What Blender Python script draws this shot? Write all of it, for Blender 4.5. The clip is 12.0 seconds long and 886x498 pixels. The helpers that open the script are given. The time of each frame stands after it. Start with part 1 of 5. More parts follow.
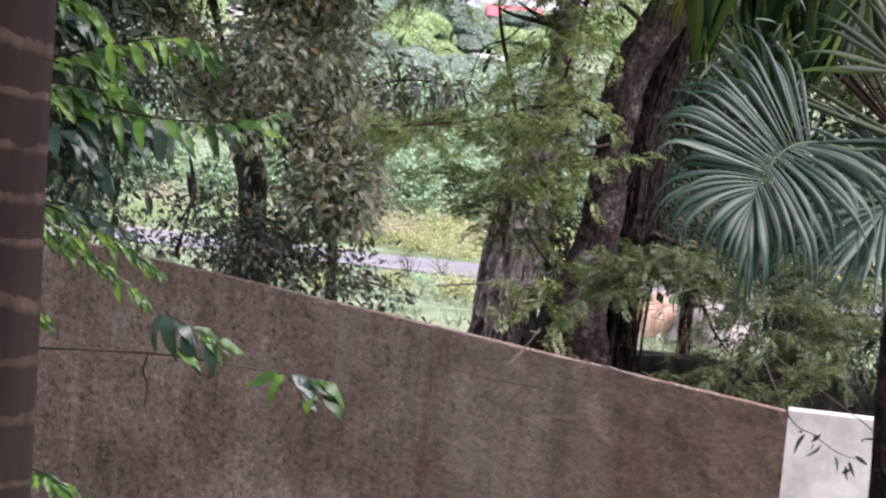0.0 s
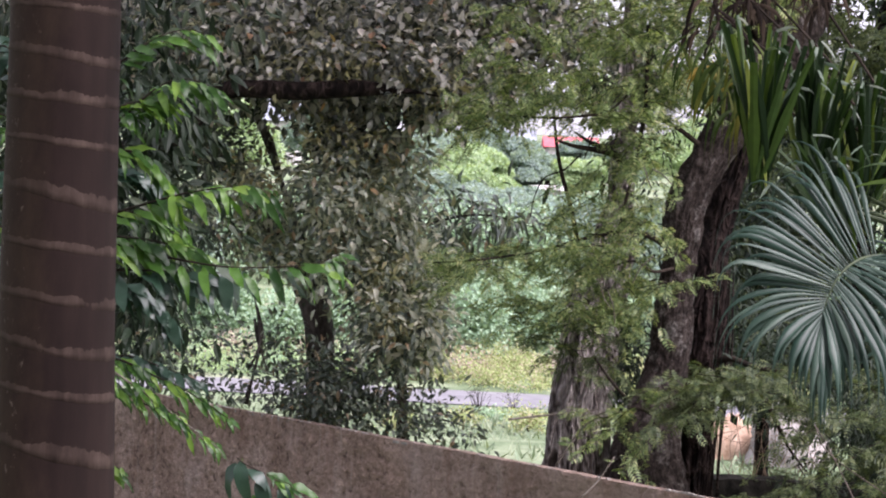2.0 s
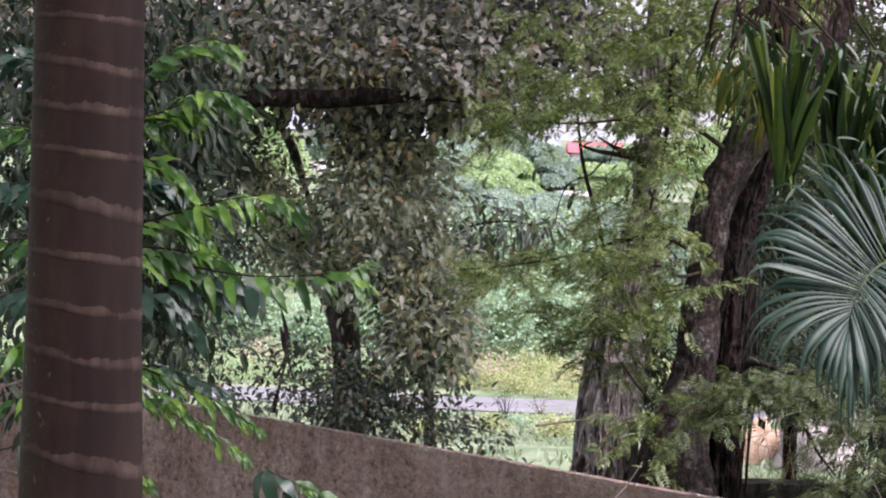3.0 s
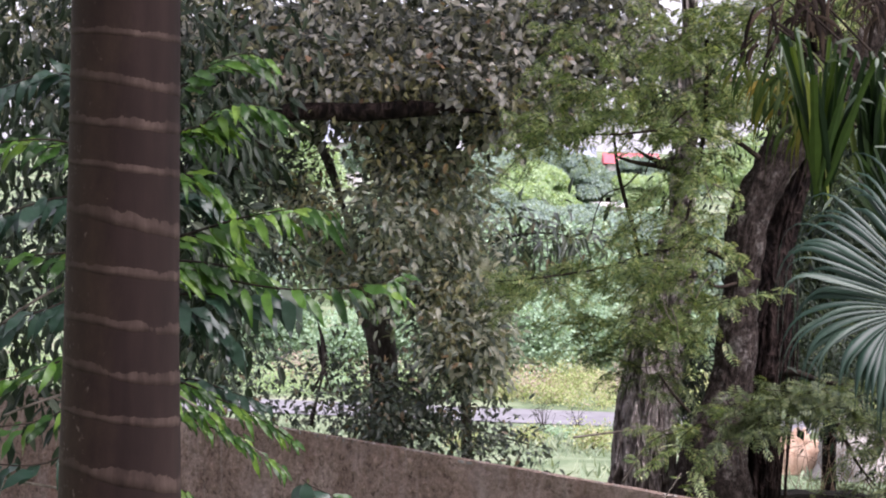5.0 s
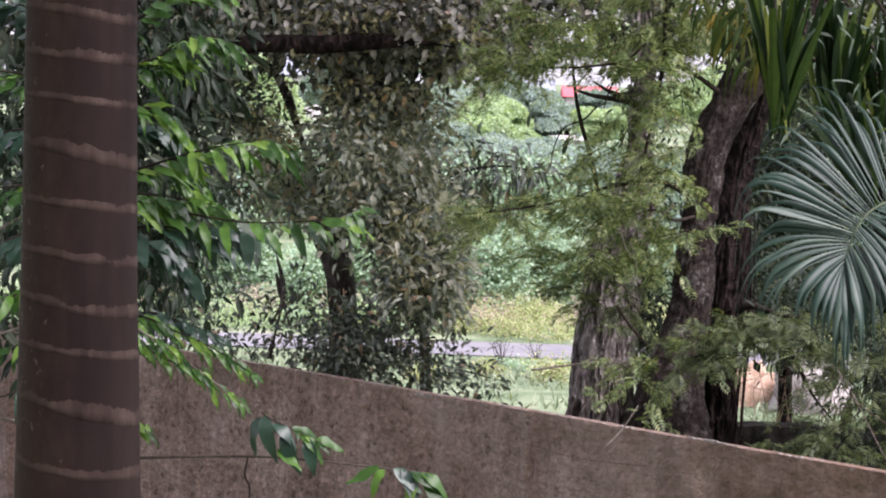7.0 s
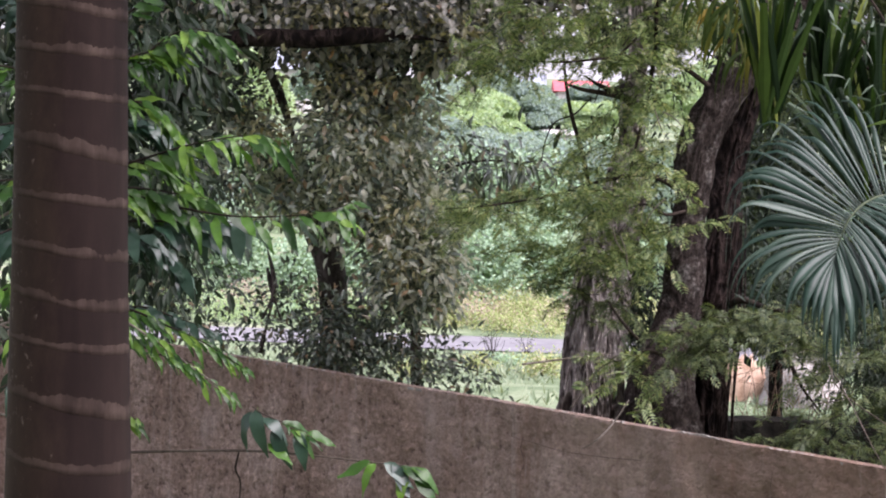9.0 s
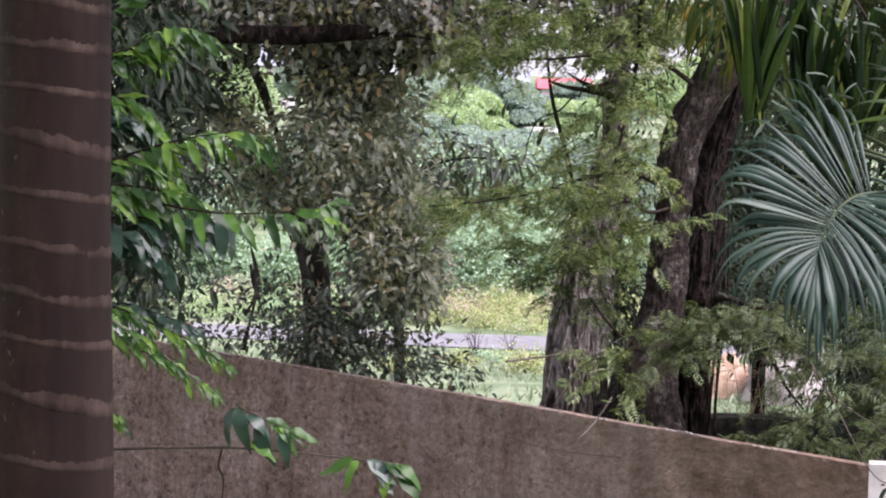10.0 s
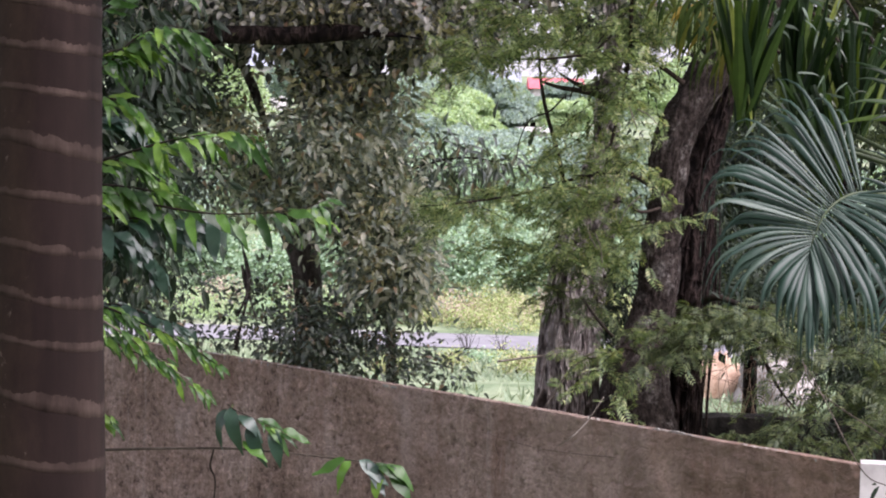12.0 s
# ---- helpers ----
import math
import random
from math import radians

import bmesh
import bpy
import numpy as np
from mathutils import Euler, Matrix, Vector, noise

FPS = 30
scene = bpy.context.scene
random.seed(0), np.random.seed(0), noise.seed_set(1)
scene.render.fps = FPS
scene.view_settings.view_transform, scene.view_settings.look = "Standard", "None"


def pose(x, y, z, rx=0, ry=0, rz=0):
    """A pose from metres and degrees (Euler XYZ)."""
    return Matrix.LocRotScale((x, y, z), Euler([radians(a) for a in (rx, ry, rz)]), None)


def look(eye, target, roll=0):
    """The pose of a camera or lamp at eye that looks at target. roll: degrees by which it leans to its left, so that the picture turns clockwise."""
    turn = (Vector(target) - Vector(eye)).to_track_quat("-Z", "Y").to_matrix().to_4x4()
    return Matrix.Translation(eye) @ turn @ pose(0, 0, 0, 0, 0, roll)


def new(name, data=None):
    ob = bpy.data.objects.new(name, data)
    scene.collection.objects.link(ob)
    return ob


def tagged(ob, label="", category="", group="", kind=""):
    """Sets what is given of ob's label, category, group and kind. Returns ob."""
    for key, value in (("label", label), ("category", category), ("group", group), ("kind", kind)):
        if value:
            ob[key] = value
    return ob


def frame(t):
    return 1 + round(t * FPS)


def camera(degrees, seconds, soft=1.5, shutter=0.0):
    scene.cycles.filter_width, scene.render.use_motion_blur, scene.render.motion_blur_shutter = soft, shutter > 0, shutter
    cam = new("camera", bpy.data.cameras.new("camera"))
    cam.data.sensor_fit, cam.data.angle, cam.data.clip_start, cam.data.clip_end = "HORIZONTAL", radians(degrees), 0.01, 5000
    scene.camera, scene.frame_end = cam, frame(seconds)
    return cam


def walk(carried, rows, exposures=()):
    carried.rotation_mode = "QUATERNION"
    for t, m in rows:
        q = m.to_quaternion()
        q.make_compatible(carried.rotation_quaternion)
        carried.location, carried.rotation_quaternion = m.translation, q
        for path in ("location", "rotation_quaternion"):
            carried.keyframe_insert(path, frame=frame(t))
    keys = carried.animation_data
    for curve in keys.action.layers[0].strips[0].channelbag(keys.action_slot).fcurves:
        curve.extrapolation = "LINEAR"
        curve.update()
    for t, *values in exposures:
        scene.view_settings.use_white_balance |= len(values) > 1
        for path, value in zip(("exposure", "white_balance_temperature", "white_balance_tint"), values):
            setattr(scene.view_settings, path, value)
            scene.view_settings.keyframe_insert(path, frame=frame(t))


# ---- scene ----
PATH = [
    (0, pose(0, 0, 3.6, 84.553, -5.219, -1.288)),
    (0.3, pose(0, 0, 3.6, 85.705, -3.061, 1.075)),
    (0.5, pose(0, 0, 3.6, 86.352, -2.616, 1.999)),
    (1, pose(0, 0, 3.6, 87.380, -2.177, 1.921)),
    (1.5, pose(0, 0, 3.6, 87.963, -2.353, 0.946)),
    (2, pose(0, 0, 3.6, 88.460, -2.061, 0.494)),
    (2.5, pose(0, 0, 3.6, 88.619, -1.737, 0.862)),
    (3, pose(0, 0, 3.6, 88.643, -1.432, 1.234)),
    (3.5, pose(0, 0, 3.6, 88.813, -0.984, 1.899)),
    (3.7, pose(0, 0, 3.6, 88.995, -0.894, 2.104)),
    (5.3, pose(0, 0, 3.6, 88.979, -1.023, 2.311)),
    (5.5, pose(0, 0, 3.6, 88.710, -1.002, 2.205)),
    (6, pose(0, 0, 3.6, 87.802, -0.961, 1.627)),
    (6.5, pose(0, 0, 3.6, 87.271, -1.032, 1.171)),
    (7, pose(0, 0, 3.6, 87.012, -1.112, 1.078)),
    (9, pose(0, 0, 3.6, 86.848, -1.155, 0.811)),
    (9.5, pose(0, 0, 3.6, 86.811, -1.245, 0.605)),
    (10, pose(0, 0, 3.6, 86.772, -1.266, 0.321)),
    (10.5, pose(0, 0, 3.6, 86.884, -1.184, 0.181)),
    (11, pose(0, 0, 3.6, 86.907, -1.141, 0.120)),
    (11.5, pose(0, 0, 3.6, 86.802, -1.136, 0.101)),
    (12, pose(0, 0, 3.6, 86.780, -1.198, 0.067)),
]
cam = camera(26.0, 12.0, soft=2.0, shutter=0.15)
walk(cam, PATH, [(0, 1.54, 6220, 28), (12, 1.54, 6220, 28)])

# ---- light: bright overcast day ----
world = bpy.data.worlds.new("overcast_sky")
scene.world = world
world.use_nodes = True
wn, wl = world.node_tree.nodes, world.node_tree.links
sky = wn.new("ShaderNodeTexSky")
sky.sky_type = "NISHITA"
sky.sun_disc = False
sky.sun_elevation = radians(55)
sky.sun_rotation = radians(128)
sky.dust_density = 5.0
pale = wn.new("ShaderNodeHueSaturation")
pale.inputs["Saturation"].default_value = 0.45
wl.new(sky.outputs[0], pale.inputs["Color"])
# a layer of thin white cloud over the whole sky
cloud = wn.new("ShaderNodeMix")
cloud.data_type = "RGBA"
puff = wn.new("ShaderNodeTexNoise")
puff.inputs["Scale"].default_value = 2.5
puff.inputs["Detail"].default_value = 5
wl.new(puff.outputs[0], cloud.inputs[0])
wl.new(pale.outputs[0], cloud.inputs[6])
cloud.inputs[7].default_value = (4.3, 4.3, 4.45, 1)
wl.new(cloud.outputs[2], wn["Background"].inputs[0])
wn["Background"].inputs[1].default_value = 0.15
sun = new("sun", bpy.data.lights.new("sun", "SUN"))
sun.data.energy = 2.3
sun.data.angle = radians(60)
sun.data.color = (1.0, 0.97, 0.93)
sun.matrix_world = look((17, -13, 25), (0, 0, 0))

R = random.Random(7)
G = np.random.default_rng(11)
UP = Vector((0, 0, 1))


# ---- materials ----
def mat(name, rough=0.8, spec=0.3):
    m = bpy.data.materials.new(name)
    m.use_nodes = True
    b = m.node_tree.nodes["Principled BSDF"]
    b.inputs["Roughness"].default_value = rough
    b.inputs["Specular IOR Level"].default_value = spec
    return m, m.node_tree.nodes, m.node_tree.links, b


def ramp(n, l, src, stops):
    r = n.new("ShaderNodeValToRGB")
    while len(r.color_ramp.elements) < len(stops):
        r.color_ramp.elements.new(0.5)
    for e, (p, c) in zip(r.color_ramp.elements, stops):
        e.position, e.color = p, (*c, 1)
    l.new(src, r.inputs[0])
    return r.outputs[0]


def tex(n, l, scale, detail=6, rough=0.6, stretch=(1, 1, 1), coords="Object"):
    t = n.new("ShaderNodeTexCoord")
    mp = n.new("ShaderNodeMapping")
    mp.inputs["Scale"].default_value = stretch
    l.new(t.outputs[coords], mp.inputs[0])
    x = n.new("ShaderNodeTexNoise")
    x.inputs["Scale"].default_value = scale
    x.inputs["Detail"].default_value = detail
    x.inputs["Roughness"].default_value = rough
    l.new(mp.outputs[0], x.inputs["Vector"])
    return x.outputs[0]


def mix(n, l, fac, a, b, kind="MIX"):
    x = n.new("ShaderNodeMix")
    x.data_type, x.blend_type = "RGBA", kind
    for sock, v in ((x.inputs[0], fac), (x.inputs[6], a), (x.inputs[7], b)):
        if hasattr(v, "is_output"):
            l.new(v, sock)
        elif isinstance(v, tuple):
            sock.default_value = (*v, 1)
        else:
            sock.default_value = v
    return x.outputs[2]


def bump(n, l, b, src, strength=0.5, dist=0.01):
    x = n.new("ShaderNodeBump")
    x.inputs["Strength"].default_value = strength
    x.inputs["Distance"].default_value = dist
    l.new(src, x.inputs["Height"])
    l.new(x.outputs[0], b.inputs["Normal"])


def leaf_mat(name, stops, rough=0.45, glow=0.3, per_object=False, spec=0.45):
    """Foliage: colour varies leaf by leaf, light shines through a little."""
    m, n, l, b = mat(name, rough, spec)
    if per_object:
        rnd = n.new("ShaderNodeObjectInfo").outputs["Random"]
    else:
        rnd = n.new("ShaderNodeNewGeometry").outputs["Random Per Island"]
    col = ramp(n, l, rnd, stops)
    col = mix(n, l, 0.35, col, ramp(n, l, tex(n, l, 26, 3), [(0.3, (0.35, 0.35, 0.3)), (0.7, (1, 1, 1))]), "MULTIPLY")
    l.new(col, b.inputs["Base Color"])
    tr = n.new("ShaderNodeBsdfTranslucent")
    l.new(mix(n, l, 1.0, col, (1.0, 1.0, 0.45), "MULTIPLY"), tr.inputs[0])
    ms = n.new("ShaderNodeMixShader")
    ms.inputs[0].default_value = glow
    l.new(b.outputs[0], ms.inputs[1])
    l.new(tr.outputs[0], ms.inputs[2])
    l.new(ms.outputs[0], n["Material Output"].inputs[0])
    return m


def bark_mat(name, dark, mid, light, scale=9, stretch=(1, 1, 0.18), depth=0.012):
    m, n, l, b = mat(name, 0.9, 0.15)
    a = tex(n, l, scale, 8, 0.65, stretch)
    c = ramp(n, l, a, [(0.33, dark), (0.5, mid), (0.68, light)])
    patch = ramp(n, l, tex(n, l, 3.1, 5), [(0.4, (0.45, 0.45, 0.42)), (0.65, (1, 1, 1))])
    l.new(mix(n, l, 0.8, c, patch, "MULTIPLY"), b.inputs["Base Color"])
    bump(n, l, b, a, 0.9, depth)
    return m


def ridge_bark(name, crack, mid, pale, scale=14.0, stretch=0.25, depth=0.04, warp=0.8):
    """Old fibrous bark: twisting raised ridges, dark clefts, flaky grain and patches."""
    m, n, l, b = mat(name, 0.92, 0.12)
    t = n.new("ShaderNodeTexCoord")
    mp = n.new("ShaderNodeMapping")
    mp.inputs["Scale"].default_value = (1, 1, stretch)
    l.new(t.outputs["Object"], mp.inputs[0])
    x = n.new("ShaderNodeTexNoise")
    x.noise_type = "RIDGED_MULTIFRACTAL"
    x.inputs["Scale"].default_value = scale
    x.inputs["Detail"].default_value = 7
    x.inputs["Roughness"].default_value = 0.55
    x.inputs["Distortion"].default_value = warp
    x.inputs["Offset"].default_value = 0.9
    x.inputs["Gain"].default_value = 1.6
    l.new(mp.outputs[0], x.inputs["Vector"])
    h = n.new("ShaderNodeMath")
    h.operation = "MULTIPLY"
    h.inputs[1].default_value = 0.5
    l.new(x.outputs[0], h.inputs[0])
    c = ramp(n, l, h.outputs[0], [(0.14, crack), (0.36, mid), (0.66, pale)])
    c = mix(n, l, 0.8, c, ramp(n, l, tex(n, l, 42, 8, 0.75, (1, 1, 0.5)), [(0.35, (0.4, 0.38, 0.37)), (0.6, (1.15, 1.15, 1.15))]), "MULTIPLY")
    c = mix(n, l, 0.8, c, ramp(n, l, tex(n, l, 4.2, 6, 0.65), [(0.38, (0.42, 0.39, 0.36)), (0.62, (1.05, 1.05, 1.05))]), "MULTIPLY")
    l.new(c, b.inputs["Base Color"])
    bump(n, l, b, h.outputs[0], 1.0, depth)
    return m


def lichen_bark(name):
    """Knobbly grey-brown bark blotched with grey-green lichen and dark scars."""
    m, n, l, b = mat(name, 0.92, 0.12)
    knob = tex(n, l, 30, 8, 0.7, (1, 1, 0.7))
    c = ramp(n, l, knob, [(0.34, (0.012, 0.0095, 0.0083)), (0.5, (0.040, 0.031, 0.027)), (0.66, (0.105, 0.087, 0.077))])
    patch = ramp(n, l, tex(n, l, 9, 8, 0.72), [(0.53, (0, 0, 0)), (0.61, (0.75, 0.75, 0.75))])
    speck = ramp(n, l, tex(n, l, 48, 6, 0.7), [(0.4, (0.065, 0.06, 0.055)), (0.6, (0.28, 0.26, 0.24))])
    c = mix(n, l, patch, c, speck)
    c = mix(n, l, 0.7, c, ramp(n, l, tex(n, l, 3.5, 6, 0.65), [(0.38, (0.45, 0.42, 0.40)), (0.62, (1.2, 1.2, 1.2))]), "MULTIPLY")
    l.new(c, b.inputs["Base Color"])
    bump(n, l, b, knob, 1.0, 0.05)
    return m


def palm_mat(name, stops, side_tint, scale):
    """Smooth palm stem: faint upright grain, brown blotches, and towards -x pale specks and a lighter mossy tint."""
    m, n, l, b = mat(name, 0.85, 0.16)
    a = tex(n, l, 16, 8, 0.65, (1, 1, 0.12))
    c = ramp(n, l, a, stops)
    c = mix(n, l, 0.8, c, ramp(n, l, tex(n, l, scale, 7, 0.65, (1, 1, 0.6)), [(0.36, (0.68, 0.62, 0.60)), (0.64, (1.25, 1.22, 1.2))]), "MULTIPLY")
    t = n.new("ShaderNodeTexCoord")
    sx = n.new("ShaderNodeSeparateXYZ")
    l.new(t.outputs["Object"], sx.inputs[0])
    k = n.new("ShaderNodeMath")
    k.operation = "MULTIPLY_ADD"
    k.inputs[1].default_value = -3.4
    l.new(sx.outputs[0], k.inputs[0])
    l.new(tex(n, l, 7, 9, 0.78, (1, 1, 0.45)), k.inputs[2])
    # the tint towards -x also paints in light on that flank
    c = mix(n, l, ramp(n, l, k.outputs[0], [(0.45, (0, 0, 0)), (0.92, (0.85, 0.85, 0.85))]), c, side_tint)
    k2 = n.new("ShaderNodeMath")
    k2.operation = "MULTIPLY_ADD"
    k2.inputs[1].default_value = -0.9
    l.new(sx.outputs[0], k2.inputs[0])
    l.new(tex(n, l, 70, 6, 0.7, (1, 1, 0.7)), k2.inputs[2])
    c = mix(n, l, ramp(n, l, k2.outputs[0], [(0.66, (0, 0, 0)), (0.76, (0.5, 0.5, 0.5))]), c, (0.20, 0.165, 0.13))
    l.new(c, b.inputs["Base Color"])
    bump(n, l, b, tex(n, l, 60, 6, 0.7, (1, 1, 0.35)), 0.4, 0.0015)
    return m


def plain_mat(name, c1, c2, scale=8, rough=0.85, spec=0.25, strength=0.25, dist=0.005):
    m, n, l, b = mat(name, rough, spec)
    a = tex(n, l, scale, 8)
    l.new(ramp(n, l, a, [(0.35, c1), (0.65, c2)]), b.inputs["Base Color"])
    bump(n, l, b, tex(n, l, scale * 6, 6), strength, dist)
    return m


def wall_mat():
    """Old brown cement plaster: trowel pits, rain streaks, blotches and pale worn patches."""
    m, n, l, b = mat("cement_plaster", 0.93, 0.12)
    big = tex(n, l, 0.9, 7, 0.65)
    fine = tex(n, l, 24, 10, 0.75)
    pits = tex(n, l, 17, 7, 0.62, (1, 1, 1.25))
    streak = tex(n, l, 3.1, 9, 0.7, (1, 1, 0.22))
    c = ramp(n, l, big, [(0.36, (0.162, 0.112, 0.088)), (0.5, (0.243, 0.176, 0.143)), (0.64, (0.34, 0.263, 0.225))])
    c = mix(n, l, 0.8, c, ramp(n, l, streak, [(0.34, (0.66, 0.62, 0.60)), (0.5, (0.97, 0.97, 0.97)), (0.66, (1.25, 1.24, 1.24))]), "MULTIPLY")
    # rougher plaster further along the wall, trowelled smoother near its corner
    where = n.new("ShaderNodeTexCoord")
    sx = n.new("ShaderNodeSeparateXYZ")
    l.new(where.outputs["Object"], sx.inputs[0])
    k = n.new("ShaderNodeMath")
    k.operation = "MULTIPLY_ADD"
    k.inputs[1].default_value = -0.3
    l.new(sx.outputs[0], k.inputs[0])
    l.new(tex(n, l, 1.1, 6, 0.6), k.inputs[2])
    coarse = ramp(n, l, k.outputs[0], [(0.15, (0.4, 0.4, 0.4)), (0.7, (1, 1, 1))])
    # hollows darkened and raised spots paled: relief shading put into the colour
    c = mix(n, l, coarse, c, mix(n, l, 0.8, c, ramp(n, l, fine, [(0.38, (0.5, 0.48, 0.46)), (0.5, (1, 1, 1)), (0.62, (1.35, 1.35, 1.35))]), "MULTIPLY"))
    c = mix(n, l, coarse, c, mix(n, l, 0.7, c, ramp(n, l, pits, [(0.36, (0.26, 0.235, 0.22)), (0.42, (1, 1, 1)), (0.58, (1, 1, 1)), (0.64, (1.5, 1.47, 1.45))]), "MULTIPLY"))
    bloom = ramp(n, l, tex(n, l, 1.7, 8, 0.7, (1, 1, 0.6)), [(0.52, (0, 0, 0)), (0.70, (0.6, 0.6, 0.6))])
    c = mix(n, l, bloom, c, (0.40, 0.325, 0.295))
    # rusty runs and a few pale ones down the face
    c = mix(n, l, ramp(n, l, tex(n, l, 4.5, 8, 0.7, (1, 1, 0.10)), [(0.54, (0, 0, 0)), (0.70, (0.6, 0.6, 0.6))]), c, (0.19, 0.105, 0.075))
    c = mix(n, l, ramp(n, l, tex(n, l, 9.0, 7, 0.7, (1, 1.1, 0.07)), [(0.60, (0, 0, 0)), (0.72, (0.5, 0.5, 0.5))]), c, (0.42, 0.36, 0.33))
    # a slightly darker, browner tint toward the corner
    c = mix(n, l, ramp(n, l, k.outputs[0], [(-0.0, (1, 1, 1)), (0.42, (0, 0, 0))]), c, mix(n, l, 1.0, c, (0.92, 0.87, 0.83), "MULTIPLY"))
    l.new(c, b.inputs["Base Color"])
    add = n.new("ShaderNodeMath")
    add.operation = "MULTIPLY_ADD"
    add.inputs[1].default_value = 0.25
    l.new(fine, add.inputs[0])
    l.new(pits, add.inputs[2])
    bump(n, l, b, add.outputs[0], 1.0, 0.06)
    return m


def ground_mat():
    m, n, l, b = mat("grass_ground", 0.95, 0.1)
    a = tex(n, l, 0.35, 9, 0.7)
    c = ramp(n, l, a, [(0.35, (0.07, 0.10, 0.045)), (0.48, (0.15, 0.20, 0.115)), (0.58, (0.24, 0.28, 0.18)), (0.66, (0.31, 0.27, 0.21))])
    c = mix(n, l, 0.5, c, ramp(n, l, tex(n, l, 7, 6), [(0.3, (0.4, 0.45, 0.4)), (0.7, (1.1, 1.1, 1.1))]), "MULTIPLY")
    l.new(c, b.inputs["Base Color"])
    bump(n, l, b, tex(n, l, 12, 6), 0.8, 0.05)
    return m


M_WALL = wall_mat()
M_GROUND = ground_mat()
M_WHITE = plain_mat("white_limewash", (0.36, 0.34, 0.335), (0.56, 0.54, 0.53), 6, 0.85, 0.2)
M_CAP = plain_mat("pale_mortar", (0.10, 0.09, 0.08), (0.34, 0.32, 0.29), 12)
M_DARKWALL = plain_mat("near_black_stone", (0.006, 0.006, 0.005), (0.030, 0.027, 0.023), 14, 0.95, 0.1, 0.8, 0.02)
M_ROAD = plain_mat("worn_asphalt", (0.14, 0.138, 0.15), (0.20, 0.196, 0.208), 1.5)
M_CLAY = plain_mat("orange_earth", (0.36, 0.23, 0.155), (0.58, 0.43, 0.33), 5, 0.9, 0.15, 0.8, 0.03)
M_PALE = plain_mat("pale_gravel", (0.16, 0.15, 0.14), (0.36, 0.34, 0.315), 7)
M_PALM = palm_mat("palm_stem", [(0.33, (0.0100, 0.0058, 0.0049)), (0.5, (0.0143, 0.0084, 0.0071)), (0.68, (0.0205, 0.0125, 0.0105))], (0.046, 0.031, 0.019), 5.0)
M_SCAR = palm_mat("leaf_scar", [(0.36, (0.020, 0.0130, 0.0108)), (0.5, (0.033, 0.0228, 0.0188)), (0.64, (0.062, 0.045, 0.037))], (0.060, 0.043, 0.030), 40.0)
M_BARK = ridge_bark("furrowed_bark", (0.06, 0.049, 0.044), (0.38, 0.335, 0.31), (0.88, 0.82, 0.79), 15, 0.3, 0.08, 1.4)
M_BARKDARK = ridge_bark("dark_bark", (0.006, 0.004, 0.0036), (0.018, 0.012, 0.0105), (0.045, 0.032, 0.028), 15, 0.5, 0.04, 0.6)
M_LICHEN = lichen_bark("lichened_bark")
M_BARKOLIVE = bark_mat("grey_brown_bark", (0.03, 0.025, 0.022), (0.085, 0.07, 0.063), (0.18, 0.16, 0.14), 18, (1, 1, 0.5), 0.02)
M_TWIG = bark_mat("dark_twig", (0.014, 0.011, 0.009), (0.03, 0.022, 0.017), (0.06, 0.046, 0.036), 20)
M_TWIGMID = bark_mat("brown_twig", (0.05, 0.04, 0.033), (0.10, 0.08, 0.066), (0.17, 0.14, 0.12), 20)
M_TWIGPALE = bark_mat("pale_twig", (0.10, 0.085, 0.07), (0.19, 0.165, 0.14), (0.28, 0.25, 0.22), 20)
# palest stops of the olive and grey-green leaves stand in for sky glints
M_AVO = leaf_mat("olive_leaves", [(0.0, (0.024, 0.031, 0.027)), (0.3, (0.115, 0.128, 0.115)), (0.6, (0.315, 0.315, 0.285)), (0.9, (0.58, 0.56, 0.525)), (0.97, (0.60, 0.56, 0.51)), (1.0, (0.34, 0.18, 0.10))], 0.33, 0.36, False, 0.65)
M_AVOWARM = leaf_mat("lit_yellowish_leaves", [(0.0, (0.17, 0.17, 0.09)), (0.5, (0.37, 0.36, 0.20)), (0.9, (0.54, 0.50, 0.30)), (1.0, (0.38, 0.21, 0.09))], 0.36, 0.4, False, 0.55)
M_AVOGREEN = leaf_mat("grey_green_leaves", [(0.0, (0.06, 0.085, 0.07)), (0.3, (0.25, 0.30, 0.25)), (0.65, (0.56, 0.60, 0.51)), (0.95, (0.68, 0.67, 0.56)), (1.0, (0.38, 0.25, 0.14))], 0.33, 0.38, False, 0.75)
# near-black: the shade inside the foliage is put into this leaf colour
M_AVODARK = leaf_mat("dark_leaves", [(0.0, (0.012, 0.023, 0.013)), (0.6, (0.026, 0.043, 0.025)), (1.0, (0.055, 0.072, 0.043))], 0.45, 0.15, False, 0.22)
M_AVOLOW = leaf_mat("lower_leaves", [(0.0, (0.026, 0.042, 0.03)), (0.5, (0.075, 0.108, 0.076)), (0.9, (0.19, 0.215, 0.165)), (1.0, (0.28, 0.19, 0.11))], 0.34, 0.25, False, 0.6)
M_SHRUB = leaf_mat("fresh_glossy_leaf", [(0.0, (0.018, 0.054, 0.014)), (0.35, (0.042, 0.112, 0.020)), (0.7, (0.085, 0.20, 0.03)), (1.0, (0.18, 0.31, 0.05))], 0.33, 0.32, True, 0.4)
M_SHRUBDARK = leaf_mat("blue_green_leaf", [(0.0, (0.014, 0.04, 0.026)), (1.0, (0.042, 0.088, 0.058))], 0.32, 0.2, True, 0.5)
